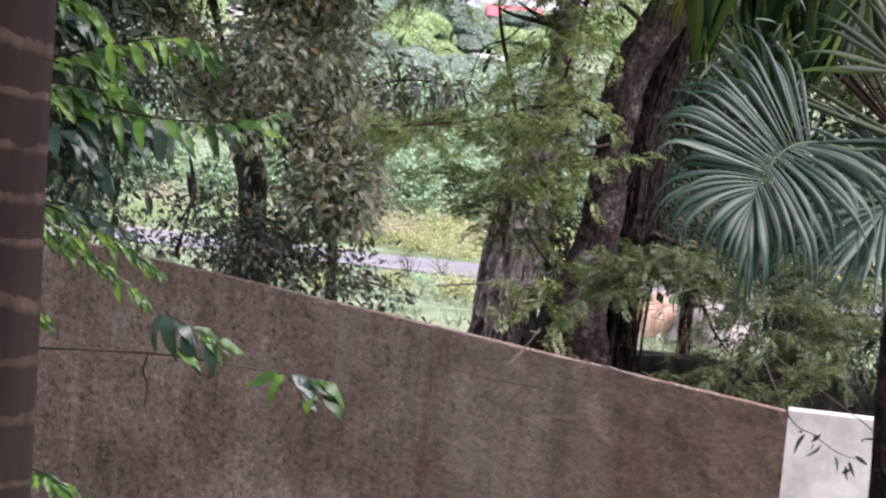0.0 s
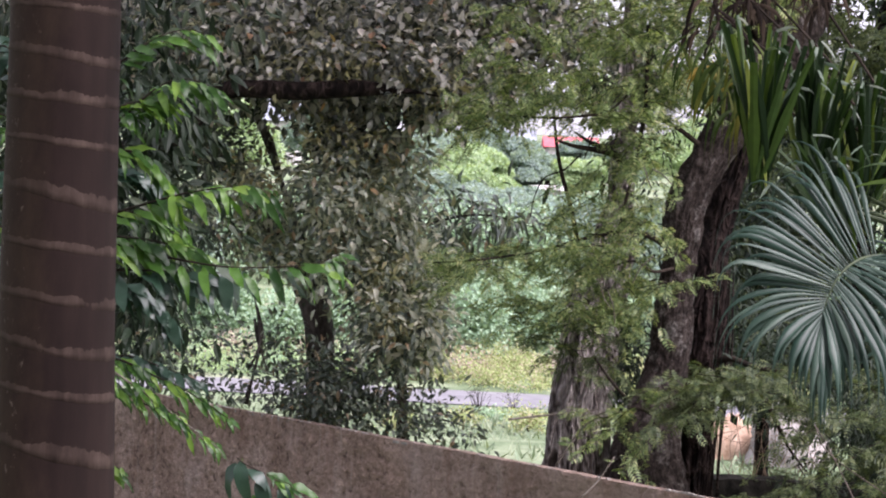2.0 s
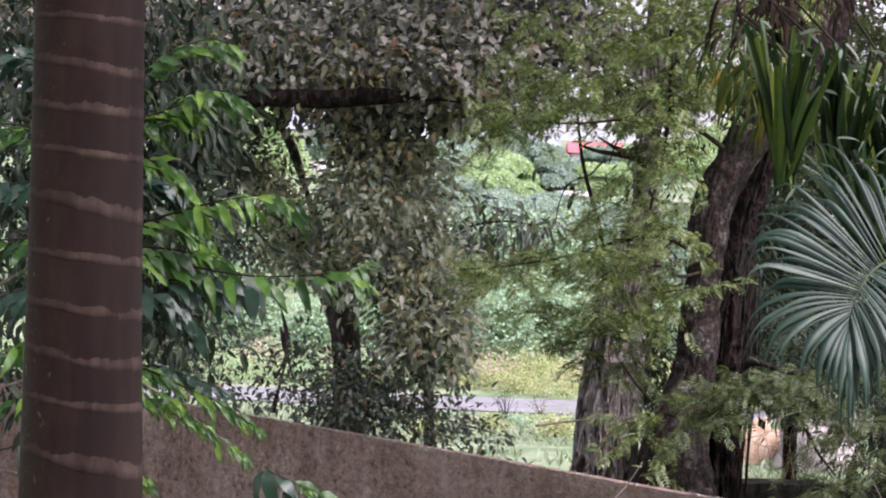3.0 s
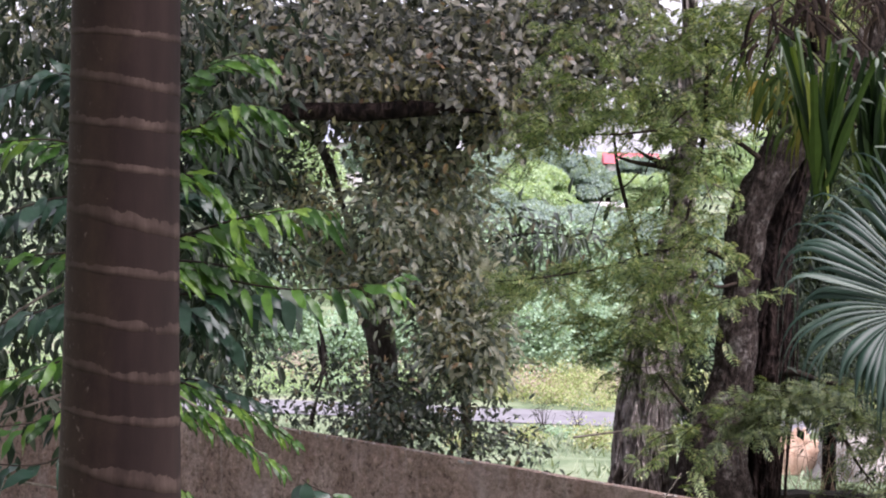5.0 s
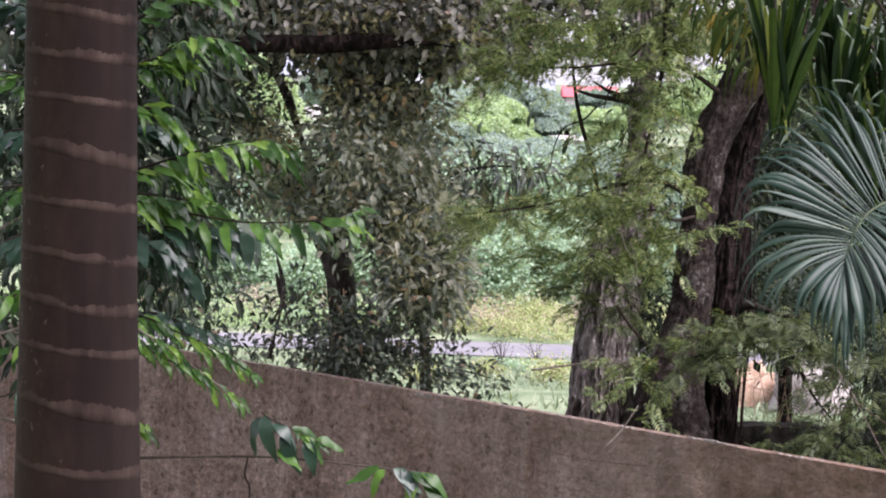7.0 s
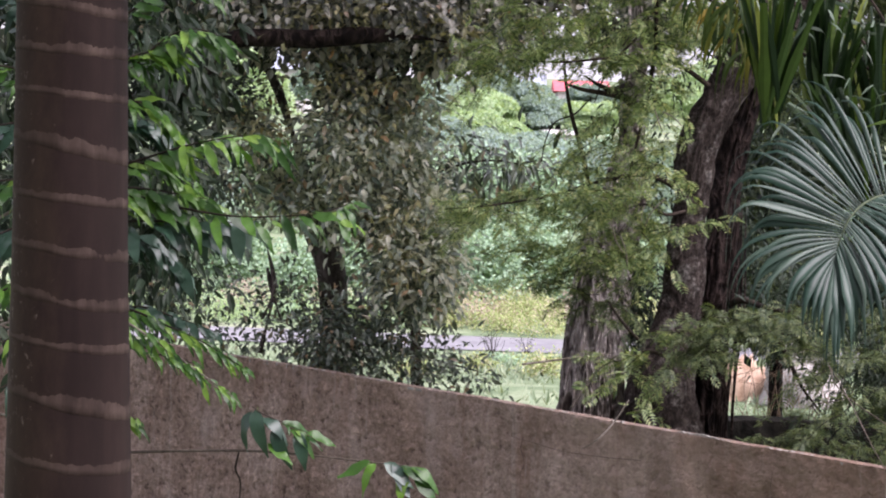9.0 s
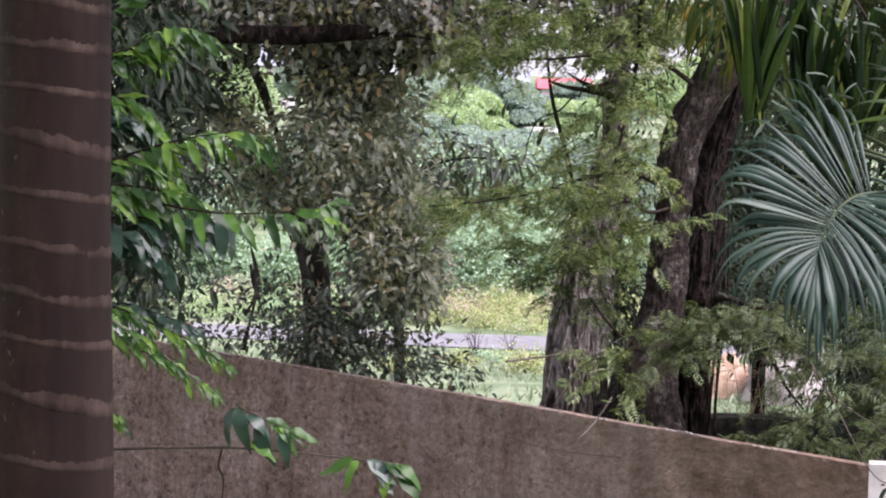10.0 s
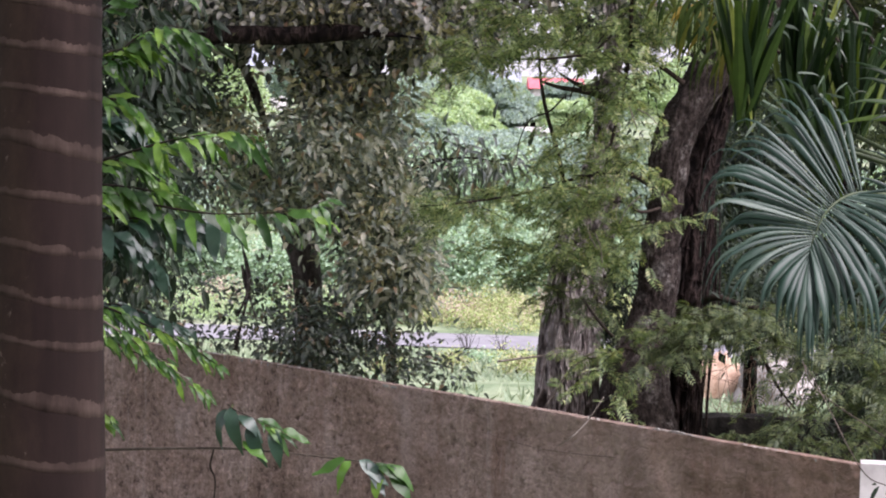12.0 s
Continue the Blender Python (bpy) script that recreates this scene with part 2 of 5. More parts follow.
M_FERN = leaf_mat("feathery_leaflets", [(0.0, (0.07, 0.115, 0.046)), (0.4, (0.168, 0.245, 0.095)), (0.8, (0.33, 0.425, 0.18)), (1.0, (0.50, 0.50, 0.26))], 0.45, 0.45)
# darker copy of the feathery green; its shade is put into the colour
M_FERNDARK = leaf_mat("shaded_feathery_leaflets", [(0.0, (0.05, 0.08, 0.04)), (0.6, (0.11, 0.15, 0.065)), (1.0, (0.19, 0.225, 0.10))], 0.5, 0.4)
M_FAN = leaf_mat("fan_leaf", [(0.0, (0.013, 0.037, 0.025)), (0.6, (0.028, 0.060, 0.043)), (1.0, (0.060, 0.098, 0.072))], 0.40, 0.12, True, 0.36)
# yellow-green end of the range paints light coming through the straps
M_FANGREEN = leaf_mat("dark_upright_strap", [(0.0, (0.005, 0.016, 0.005)), (0.55, (0.011, 0.029, 0.008)), (0.8, (0.028, 0.062, 0.012)), (0.92, (0.075, 0.13, 0.019)), (1.0, (0.16, 0.19, 0.032))], 0.45, 0.38, True, 0.28)
M_TIP = leaf_mat("pale_strap_tip", [(0.0, (0.06, 0.10, 0.06)), (0.6, (0.12, 0.165, 0.12)), (1.0, (0.30, 0.32, 0.27))], 0.5, 0.2, True, 0.3)
M_STRAP = leaf_mat("yellowing_strap", [(0.0, (0.022, 0.045, 0.010)), (0.5, (0.05, 0.085, 0.015)), (0.8, (0.105, 0.12, 0.02)), (1.0, (0.27, 0.19, 0.03))], 0.6, 0.4, True, 0.2)
M_DEAD = leaf_mat("dead_frond", [(0.0, (0.009, 0.006, 0.0045)), (0.6, (0.02, 0.0135, 0.0095)), (1.0, (0.07, 0.05, 0.035))], 0.75, 0.15, True, 0.12)
# distance haze is painted into both canopy colours, paler and bluer than leaves
M_FARTREE = leaf_mat("hazed_green_canopy", [(0.0, (0.33, 0.47, 0.28)), (0.5, (0.44, 0.58, 0.37)), (1.0, (0.52, 0.64, 0.44))], 0.8, 0.5, False, 0.15)
M_FARHAZE = leaf_mat("hazed_blue_canopy", [(0.0, (0.26, 0.36, 0.35)), (0.5, (0.34, 0.44, 0.43)), (1.0, (0.42, 0.52, 0.50))], 0.85, 0.5, False, 0.1)
M_CRACK = plain_mat("dark_crack", (0.05, 0.036, 0.029), (0.10, 0.072, 0.058), 30)
# bush green also paled and blued to carry haze
M_BUSH = leaf_mat("hazed_roadside_bush", [(0.0, (0.20, 0.32, 0.22)), (0.5, (0.31, 0.45, 0.32)), (1.0, (0.42, 0.56, 0.41))], 0.7, 0.38)
M_SCRUB = leaf_mat("dry_yellow_grass", [(0.0, (0.27, 0.35, 0.14)), (0.5, (0.38, 0.45, 0.20)), (0.75, (0.46, 0.47, 0.27)), (1.0, (0.50, 0.42, 0.35))], 0.8, 0.35)
M_STRAW = leaf_mat("pinkish_straw", [(0.0, (0.30, 0.23, 0.18)), (0.6, (0.42, 0.34, 0.29)), (1.0, (0.50, 0.43, 0.37))], 0.85, 0.25)
M_MEADOW = leaf_mat("short_meadow_grass", [(0.0, (0.15, 0.21, 0.14)), (0.5, (0.23, 0.30, 0.20)), (1.0, (0.32, 0.37, 0.26))], 0.8, 0.3)
M_ROOF = plain_mat("red_roof_sheet", (0.42, 0.085, 0.10), (0.54, 0.13, 0.15), 2)
M_GREYROOF = plain_mat("blue_grey_roof", (0.20, 0.22, 0.27), (0.30, 0.32, 0.37), 2)
M_PANE = plain_mat("dark_window_glass", (0.03, 0.035, 0.04), (0.06, 0.065, 0.07), 3, 0.15, 0.6)


# ---- building helpers ----
def mesh(name, verts, faces, material, smooth=False):
    me = bpy.data.meshes.new(name)
    me.from_pydata([tuple(v) for v in verts], [], [tuple(f) for f in faces])
    me.materials.append(material)
    if smooth:
        me.shade_smooth()
    me.update()
    return me


def thing(name, at, label, category, group="", kind=""):
    ob = new(name)
    ob.location = at
    ob.empty_display_size = 0.1
    return tagged(ob, label, category, group, kind)


def origin(ob):
    o = Vector(ob.location)
    while ob.parent:
        ob = ob.parent
        o = o + Vector(ob.location)
    return o


def part(name, data, parent, label="", kind=""):
    """data: (verts in the world, faces, material, smooth). One mesh object under parent."""
    v, f, m, s = data
    o = np.array(origin(parent))
    ob = new(name, mesh(name, np.asarray(v, float) - o, f, m, s))
    ob.parent = parent
    return tagged(ob, label, kind=kind)


def spline(pts, per=10):
    p = [Vector(q) for q in pts]
    p = [p[0] * 2 - p[1]] + p + [p[-1] * 2 - p[-2]]
    out = []
    for i in range(1, len(p) - 2):
        for k in range(per):
            t = k / per
            out.append(0.5 * (2 * p[i] + (p[i + 1] - p[i - 1]) * t + (2 * p[i - 1] - 5 * p[i] + 4 * p[i + 1] - p[i + 2]) * t * t
                              + (3 * p[i] - p[i - 1] - 3 * p[i + 1] + p[i + 2]) * t ** 3))
    out.append(p[-2])
    return out


def tube(pts, radii, material, seg=8, per=8, furrow=0.0, freq=6.0, lump=0.0, smooth=True, grain=2.4):
    """A tapering round limb along a curve; furrow: depth of the long cracks of bark."""
    c = spline(pts, per)
    rr = np.interp(np.linspace(0, 1, len(c)), np.linspace(0, 1, len(radii)), radii)
    verts, faces = [], []
    side = None
    for i, q in enumerate(c):
        d = (c[min(i + 1, len(c) - 1)] - c[max(i - 1, 0)]).normalized()
        side = d.orthogonal().normalized() if side is None else (side - d * side.dot(d)).normalized()
        o = d.cross(side)
        for k in range(seg):
            a = 2 * math.pi * k / seg
            n = side * math.cos(a) + o * math.sin(a)
            r = rr[i]
            if furrow or lump:
                s = n * rr[i]
                r += lump * noise.noise((q + s) * 2.2)
                w = noise.noise(Vector((n.x * freq, n.y * freq, q.z * grain + n.z * 2)))
                w2 = noise.noise(Vector((n.x * freq * 2.7, n.y * freq * 2.7, q.z * grain * 2.5)))
                r += furrow * (abs(w) * 1.6 - 0.5 + 0.5 * w2)
            verts.append(q + n * r)
    for i in range(len(c) - 1):
        for k in range(seg):
            a, b = i * seg + k, i * seg + (k + 1) % seg
            faces.append((a, b, b + seg, a + seg))
    faces.append(tuple(reversed(range(seg))))
    faces.append(tuple(range((len(c) - 1) * seg, len(c) * seg)))
    return verts, faces, material, smooth


def join(*ds):
    v, f = [], []
    for d in ds:
        k = len(v)
        v.extend(d[0])
        f.extend(tuple(i + k for i in q) for q in d[1])
    return v, f, ds[0][2], ds[0][3]


def box(x0, y0, z0, x1, y1, z1, material):
    v = [(x, y, z) for z in (z0, z1) for y in (y0, y1) for x in (x0, x1)]
    f = [(0, 2, 3, 1), (4, 5, 7, 6), (0, 1, 5, 4), (2, 6, 7, 3), (0, 4, 6, 2), (1, 3, 7, 5)]
    return v, f, material, False


# leaf shapes: length 1 along y, half width along x, folded on the midrib, tip bent down
def leaf_shape(width=0.34, fold=0.25, droop=0.25, rows=5, peak=0.4):
    v, f = [], []
    for i in range(rows + 1):
        s = i / rows
        w = width * 0.5 * math.sin(math.pi * s ** (math.log(0.5) / math.log(peak))) ** 0.9
        w = max(w, 0.012)
        z = -droop * s * s
        v += [(-w, s, z + fold * w), (0, s, z), (w, s, z + fold * w)]
    for i in range(rows):
        a = i * 3
        f += [(a, a + 1, a + 4, a + 3), (a + 1, a + 2, a + 5, a + 4)]
    return np.array(v), f


def spray_shape(pairs=11, length=0.3, lw=0.075, droop=0.3):
    """A feathery compound leaf: a midrib with pairs of slim leaflets."""
    v, f = [], []
    for i in range(pairs):
        s = 0.12 + 0.88 * i / (pairs - 1)
        z = -droop * s * s
        ll = length * (0.55 + 0.9 * math.sin(math.pi * min(0.95, s * 0.8 + 0.12)))
        for sg in (-1, 1):
            k = len(v)
            v += [(0, s, z), (sg * ll * 0.55, s + 0.17 * ll + lw * 0.5, z - 0.05 * ll),
                  (sg * ll, s + 0.45 * ll, z - 0.24 * ll), (sg * ll * 0.5, s + 0.1 * ll - lw * 0.5, z - 0.05 * ll)]
            f.append((k, k + 1, k + 2, k + 3))
    k = len(v)
    v += [(-0.008, 0, 0), (0.008, 0, 0), (0.004, 0.55, -droop * 0.3), (-0.004, 0.55, -droop * 0.3), (0, 1, -droop)]
    f += [(k, k + 1, k + 2, k + 3), (k + 3, k + 2, k + 4)]
    return np.array(v), f


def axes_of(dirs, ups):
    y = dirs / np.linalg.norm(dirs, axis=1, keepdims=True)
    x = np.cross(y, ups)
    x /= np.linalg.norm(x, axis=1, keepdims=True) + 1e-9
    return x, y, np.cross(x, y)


def scatter(shape, pos, dirs, ups, size, material):
    """Many leaves of one shape as one mesh."""
    v, f = shape
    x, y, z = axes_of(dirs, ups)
    s = size[:, None, None]
    out = pos[:, None] + s * (v[None, :, 0:1] * x[:, None] + v[None, :, 1:2] * y[:, None] + v[None, :, 2:3] * z[:, None])
    nv = len(v)
    faces = [tuple(i + k * nv for i in q) for k in range(len(pos)) for q in f]
    return out.reshape(-1, 3), faces, material, False


def unit(n):
    d = G.normal(size=(n, 3))
    return d / np.linalg.norm(d, axis=1, keepdims=True)


def blob_points(blobs, n):
    """n points in a set of ellipsoids (centre, half sizes, share), thicker towards their skins."""
    share = np.array([b[2] for b in blobs], float)
    which = G.choice(len(blobs), n, p=share / share.sum())
    c = np.array([b[0] for b in blobs])[which]
    r = np.array([b[1] for b in blobs])[which]
    return c + unit(n) * (G.random((n, 1)) ** 0.3) * r


def clumps(centres, each, spread):
    p = np.repeat(centres, each, axis=0)
    return p + G.normal(size=p.shape) * spread


def crown(blobs, n, each, spread, shape, size, material, droop=0.6, out=0.6, up_tilt=1.0):
    c = blob_points(blobs, n)
    p = clumps(c, each, spread)
    d = (p - np.repeat(c, each, axis=0)) / spread * out * 0.6 + G.normal(size=p.shape) * 0.5 + np.array([0, 0, -droop])
    u = np.array([0, -0.35, up_tilt]) + G.normal(size=p.shape) * 0.5
    return scatter(shape, p, d, u, size * (0.6 + 0.7 * G.random(len(p))), material)


LEAF = leaf_shape()
LEAF_SLIM = leaf_shape(0.24, 0.3, 0.45, 4)
LEAF_LOW = leaf_shape(0.62, 0.2, 0.15, 2, 0.5)
LEAF_BROAD = leaf_shape(0.60, 0.3, 0.3, 3, 0.47)
LEAF_OVAL = leaf_shape(0.44, 0.3, 0.3, 3, 0.42)
LEAF_FAR = (np.array([(0, 0, 0), (0.36, 0.5, 0.06), (0, 1, 0), (-0.36, 0.5, 0.06)]), [(0, 1, 2, 3)])
SPRAYS = [spray_shape(6, 0.34, 0.14, 0.35), spray_shape(7, 0.28, 0.12, 0.7), spray_shape(5, 0.36, 0.16, 0.1)]


# ---- ground, road ----
def ground_height(x, y):
    pts_y = [-60, 8, 14, 30, 54, 61, 70, 90, 120, 180, 230, 400, 900, 3000]
    pts_z = [0, 0, 0.2, -0.2, -2.4, -2.4, -2.2, -0.8, 3.2, 8.2, 11.5, 13, 8, 0]
    z = float(np.interp(y, pts_y, pts_z))
    if y > 13:
        z += 0.25 * noise.noise(Vector((x * 0.08, y * 0.08, 0))) * min(1, (y - 13) / 20) * (0.06 if 48 < y < 68 else 1)
    return z


gx = sorted({*np.linspace(-40, 40, 61), *np.linspace(-1500, 1500, 31)})
gy = sorted({*np.linspace(-60, 0, 7), *np.linspace(0, 90, 91), *np.linspace(90, 260, 40), *np.linspace(300, 3000, 15)})
gv = [(x, y, ground_height(x, y)) for y in gy for x in gx]
gf = [(j * len(gx) + i, j * len(gx) + i + 1, (j + 1) * len(gx) + i + 1, (j + 1) * len(gx) + i) for j in range(len(gy) - 1) for i in range(len(gx) - 1)]
ground = new("ground", mesh("ground", gv, gf, M_GROUND, True))
tagged(ground, "grassy ground falling to a road and rising to a hill", "ground", kind="structure")


def road_strip():
    v, f = [], []
    xs = np.linspace(-60, 60, 61)
    for x in xs:
        yc = 57.6 - 0.17 * x
        for w in (-2.0, 0, 2.0):
            v.append((x, yc + w, ground_height(x, yc + w) + (0.06 if w == 0 else 0.03)))
    for i in range(60):
        for k in range(2):
            a = i * 3 + k
            f.append((a, a + 3, a + 4, a + 1))
    return v, f


rv, rf = road_strip()
road = tagged(new("road", mesh("road", rv, rf, M_ROAD, True)), "pale worn asphalt road below the hillside", "road", kind="structure")


# ---- walls ----
CORNER = Vector((1.87, 8.45, 0))
ALONG = Vector((-0.67, 0.742, 0)).normalized()
BACK = Vector((ALONG.y, -ALONG.x, 0))
WALL_TOP = 2.22


def dip(s):
    """The wall sinks a little towards its corner."""
    return -0.018 * max(0.0, 1 - s / 4.0) if s > 0 else -0.018


def rough_wall(start, along, back, length, top, thick, material, nx, nz, relief, wobble):
    """A plastered wall: its face toward the garden is uneven, its top edge worn."""
    v, f = [], []
    for j in range(nz + 1):
        z = top * j / nz
        for i in range(nx + 1):
            s = length * i / nx
            p = start + along * s
            h = z + ((dip(s) if length > 10 else 0) + wobble * noise.noise(Vector((s * 1.7, 3, 0))) + 0.5 * wobble * noise.noise(Vector((s * 9, 7, 0)))) * (j / nz) ** 8
            w = relief * (noise.noise(Vector((s * 1.4, z * 1.4, 2))) + 0.9 * noise.noise(Vector((s * 6, z * 8, 5))) + 1.1 * abs(noise.noise(Vector((s * 14 + z * 5, z * 17, 9)))) + 0.5 * noise.noise(Vector((s * 31, z * 31, 3))))
            v.append((p.x - back.x * w, p.y - back.y * w, h))
    for j in range(nz):
        for i in range(nx):
            a = j * (nx + 1) + i
            f.append((a, a + 1, a + nx + 2, a + nx + 1))
    k = len(v)
    for i in range(nx + 1):
        q = v[nz * (nx + 1) + i]
        b = start + along * (length * i / nx) + back * thick
        v += [q, (b.x, b.y, q[2] - 0.004), (b.x, b.y, q[2] - 0.004), (b.x, b.y, 0)]
    for i in range(nx):
        b = k + 4 * i
        f.append((b, b + 4, b + 5, b + 1))
        f.append((b + 2, b + 6, b + 7, b + 3))
    return v, f, material, True


if BACK.y < 0:
    BACK = -BACK
wv = rough_wall(CORNER, ALONG, BACK, 12.0, WALL_TOP, 0.075, M_WALL, 620, 120, 0.012, 0.004)
wall_1 = tagged(new("wall_1", mesh("wall_1", *wv)), "brown cement-plastered garden wall with stains and a worn top", "wall", kind="structure")
W2 = Vector((0.979, -0.205, 0)).normalized()
B2 = Vector((0.205, 0.979, 0)).normalized()
wv = rough_wall(CORNER + W2 * 0.003, W2, B2, 5.0, WALL_TOP - 0.01, 0.14, M_WHITE, 120, 50, 0.004, 0.008)
wall_2 = tagged(new("wall_2", mesh("wall_2", *wv)), "white limewashed garden wall meeting the brown one", "wall", kind="structure")


def cap_strip(start, along, back, length, thick, seed):
    """Broken mortar left along the top of the wall."""
    v, f = [], []
    n = int(length / 0.012)
    for i in range(n + 1):
        s = length * i / n
        p = start + along * s
        e = 0.012 * noise.noise(Vector((s * 6, seed, 0))) + 0.008 * noise.noise(Vector((s * 21, seed, 4))) + 0.010 * noise.noise(Vector((s * 60, seed, 7)))
        h = max(-0.012, -0.004 + 0.020 * noise.noise(Vector((s * 2.3, seed, 8))) + 0.010 * noise.noise(Vector((s * 17, seed, 3))) + 0.009 * noise.noise(Vector((s * 55, seed, 6))))
        z = WALL_TOP + dip(s) + 0.006 * noise.noise(Vector((s * 1.7, 3, 0))) + 0.001
        a, b = p + back * (0.006 + e), p + back * (thick - 0.02 + e)
        v += [(a.x, a.y, z - 0.02), (a.x, a.y, z + h), (b.x, b.y, z + h * 0.8), (b.x, b.y, z - 0.02)]
    for i in range(n):
        k = 4 * i
        f += [(k, k + 4, k + 5, k + 1), (k + 1, k + 5, k + 6, k + 2), (k + 2, k + 6, k + 7, k + 3)]
    return v, f


cv, cf = cap_strip(CORNER, ALONG, BACK, 12.0, 0.045, 1)
tagged(new("wall_coping", mesh("wall_coping", cv, cf, M_CAP)), "crumbling pale mortar along the wall top", "trim", kind="structure")


# fine cracks in the plaster
def wall_crack(s0, z0, steps, seed, w=0.0013):
    pts = []
    for k, (ds, dz) in enumerate(steps):
        q = CORNER + ALONG * (s0 + ds) - BACK * 0.016
        pts.append((q.x, q.y, z0 + dz + 0.008 * noise.noise(Vector((k * 1.3, seed, 0)))))
    v, f, m, sm = tube(pts, [w, w * 1.4, w, w * 1.3, w * 0.5], M_CRACK, 5, 7, 0.0012, 9.0)
    ob = new("crack", mesh("crack", v, f, m))
    ob.parent = wall_1
    return tagged(ob, "dark hairline crack")


wall_crack(1.45, 2.03, [(0, 0.01), (0.25, -0.01), (0.55, -0.015), (0.8, 0.0), (1.0, 0.015)], 2)
wall_crack(2.30, 2.05, [(0, 0), (0.02, -0.06), (-0.01, -0.14), (0.02, -0.20), (0.01, -0.26)], 5, 0.0016)
wall_crack(0.62, 2.10, [(0, 0), (0.01, -0.07), (0.0, -0.15), (0.015, -0.22)], 8, 0.0010)
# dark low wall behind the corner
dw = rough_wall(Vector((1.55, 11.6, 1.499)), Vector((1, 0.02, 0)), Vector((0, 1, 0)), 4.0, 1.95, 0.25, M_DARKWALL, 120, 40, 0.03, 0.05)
wall_3 = tagged(new("wall_3", mesh("wall_3", [(a, b, c) for a, b, c in dw[0]], dw[1], M_DARKWALL, True)), "low near-black stone wall behind the garden wall", "wall", kind="structure")


# unseen plain house front behind the terrace, added to cut sky light
hv, hf, hm, hs = box(-9, -3.2, 0, 9, -3.0, 7.5, M_WHITE)
wall_4 = tagged(new("wall_4", mesh("wall_4", hv, hf, hm)), "unseen plain pale house wall added behind the terrace", "wall", kind="structure")


tv, tf, tm, ts = box(-4.5, -2.99, 0, 4.5, 0.5, 2.0, M_PALE)
terrace = tagged(new("terrace", mesh("terrace", tv, tf, tm)), "raised concrete terrace in front of the house", "terrace", kind="structure")


# ---- king palm beside the camera ----
def palm():
    base = Vector((-0.707, 3.4, 2.95))
    base.z = 0
    top = Vector((-0.708, 3.4, 3.972))
    axis = (top - Vector((-0.707, 3.4, 2.95))).normalized()
    low = Vector((-0.707, 3.4, 2.95))
    t = thing("palm_tree", base, "tall palm trunk, dark brown with pale leaf-scar rings", "palm")

    def centre(z):
        if z > low.z:
            return low + axis * ((z - low.z) / axis.z)
        return base.lerp(low, z / low.z)

    def radius(z):
        return float(np.interp(z, [0, 2.0, 2.98, 3.4, 3.86, 4.6], [0.16, 0.125, 0.1115, 0.1015, 0.0965, 0.093]))

    v, f, seg, n = [], [], 64, 220
    for i in range(n + 1):
        z = 5.2 * i / n
        c = centre(z)
        for k in range(seg):
            a = 2 * math.pi * k / seg
            u = Vector((math.cos(a), math.sin(a), 0))
            r = radius(z) + 0.0008 * noise.noise(Vector((u.x * 2, u.y * 2, z * 5))) + 0.0003 * noise.noise(Vector((u.x * 9, u.y * 9, z * 9)))
            v.append(c + u * r)
    for i in range(n):
        for k in range(seg):
            a, b = i * seg + k, i * seg + (k + 1) % seg
            f.append((a, b, b + seg, a + seg))
    f.append(tuple(range(n * seg, (n + 1) * seg)))
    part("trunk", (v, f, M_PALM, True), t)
    # scars: heights at the trunk's right flank
    seen = [(3.895, 12, 16), (3.801, 27, 22), (3.735, 16, 21), (3.658, 21, 15), (3.548, 43, 28), (3.475, 20, 18), (3.379, 28, 22), (3.291, 37, 24), (3.216, 29, 17), (3.098, 47, 34), (3.005, 30, 22)]
    rest = [(z, R.uniform(15, 40), R.uniform(15, 28)) for z in (1.0, 1.17, 1.34, 1.5, 1.66, 1.83, 2.0, 2.15, 2.3, 2.44, 2.56, 2.68, 2.79, 2.9, 3.98, 4.07, 4.17, 4.28, 4.4, 4.55)]
    zs = seen + rest
    for i, (z0, drop, tall) in enumerate(zs):
        v, f, seg = [], [], 260
        tilt, tall, ph = drop * 0.00056, tall * 0.00098, R.uniform(-0.25, 0.25)
        for k in range(seg):
            a = 2 * math.pi * k / seg
            u = Vector((math.cos(a), math.sin(a), 0))
            zz = z0 + tilt * (1 - math.cos(a + ph)) + 0.0035 * noise.noise(Vector((u.x * 3, u.y * 3, i * 5.0))) + 0.0015 * noise.noise(Vector((u.x * 14, u.y * 14, i)))
            h = tall * (0.80 + 0.18 * math.cos(a) + 0.3 * noise.noise(Vector((u.x * 2.5, u.y * 2.5, i * 3.0 + 40))) + 0.18 * noise.noise(Vector((u.x * 9, u.y * 9, i * 3.0))) + 0.10 * noise.noise(Vector((u.x * 45, u.y * 45, i * 3.0))))
            for z, r in ((zz - 0.0006, -0.0012), (zz, -0.0004), (zz + h * 0.5, -0.0003), (zz + h, -0.0008)):
                v.append(centre(z) + u * (radius(z) + r + 0.0009))
        for k in range(seg):
            for j in range(3):
                a, b = 4 * k + j, 4 * ((k + 1) % seg) + j
                f.append((a, b, b + 1, a + 1))
        part("ring_scar", (v, f, M_SCAR, True), t, "pale leaf scar ring")


palm()


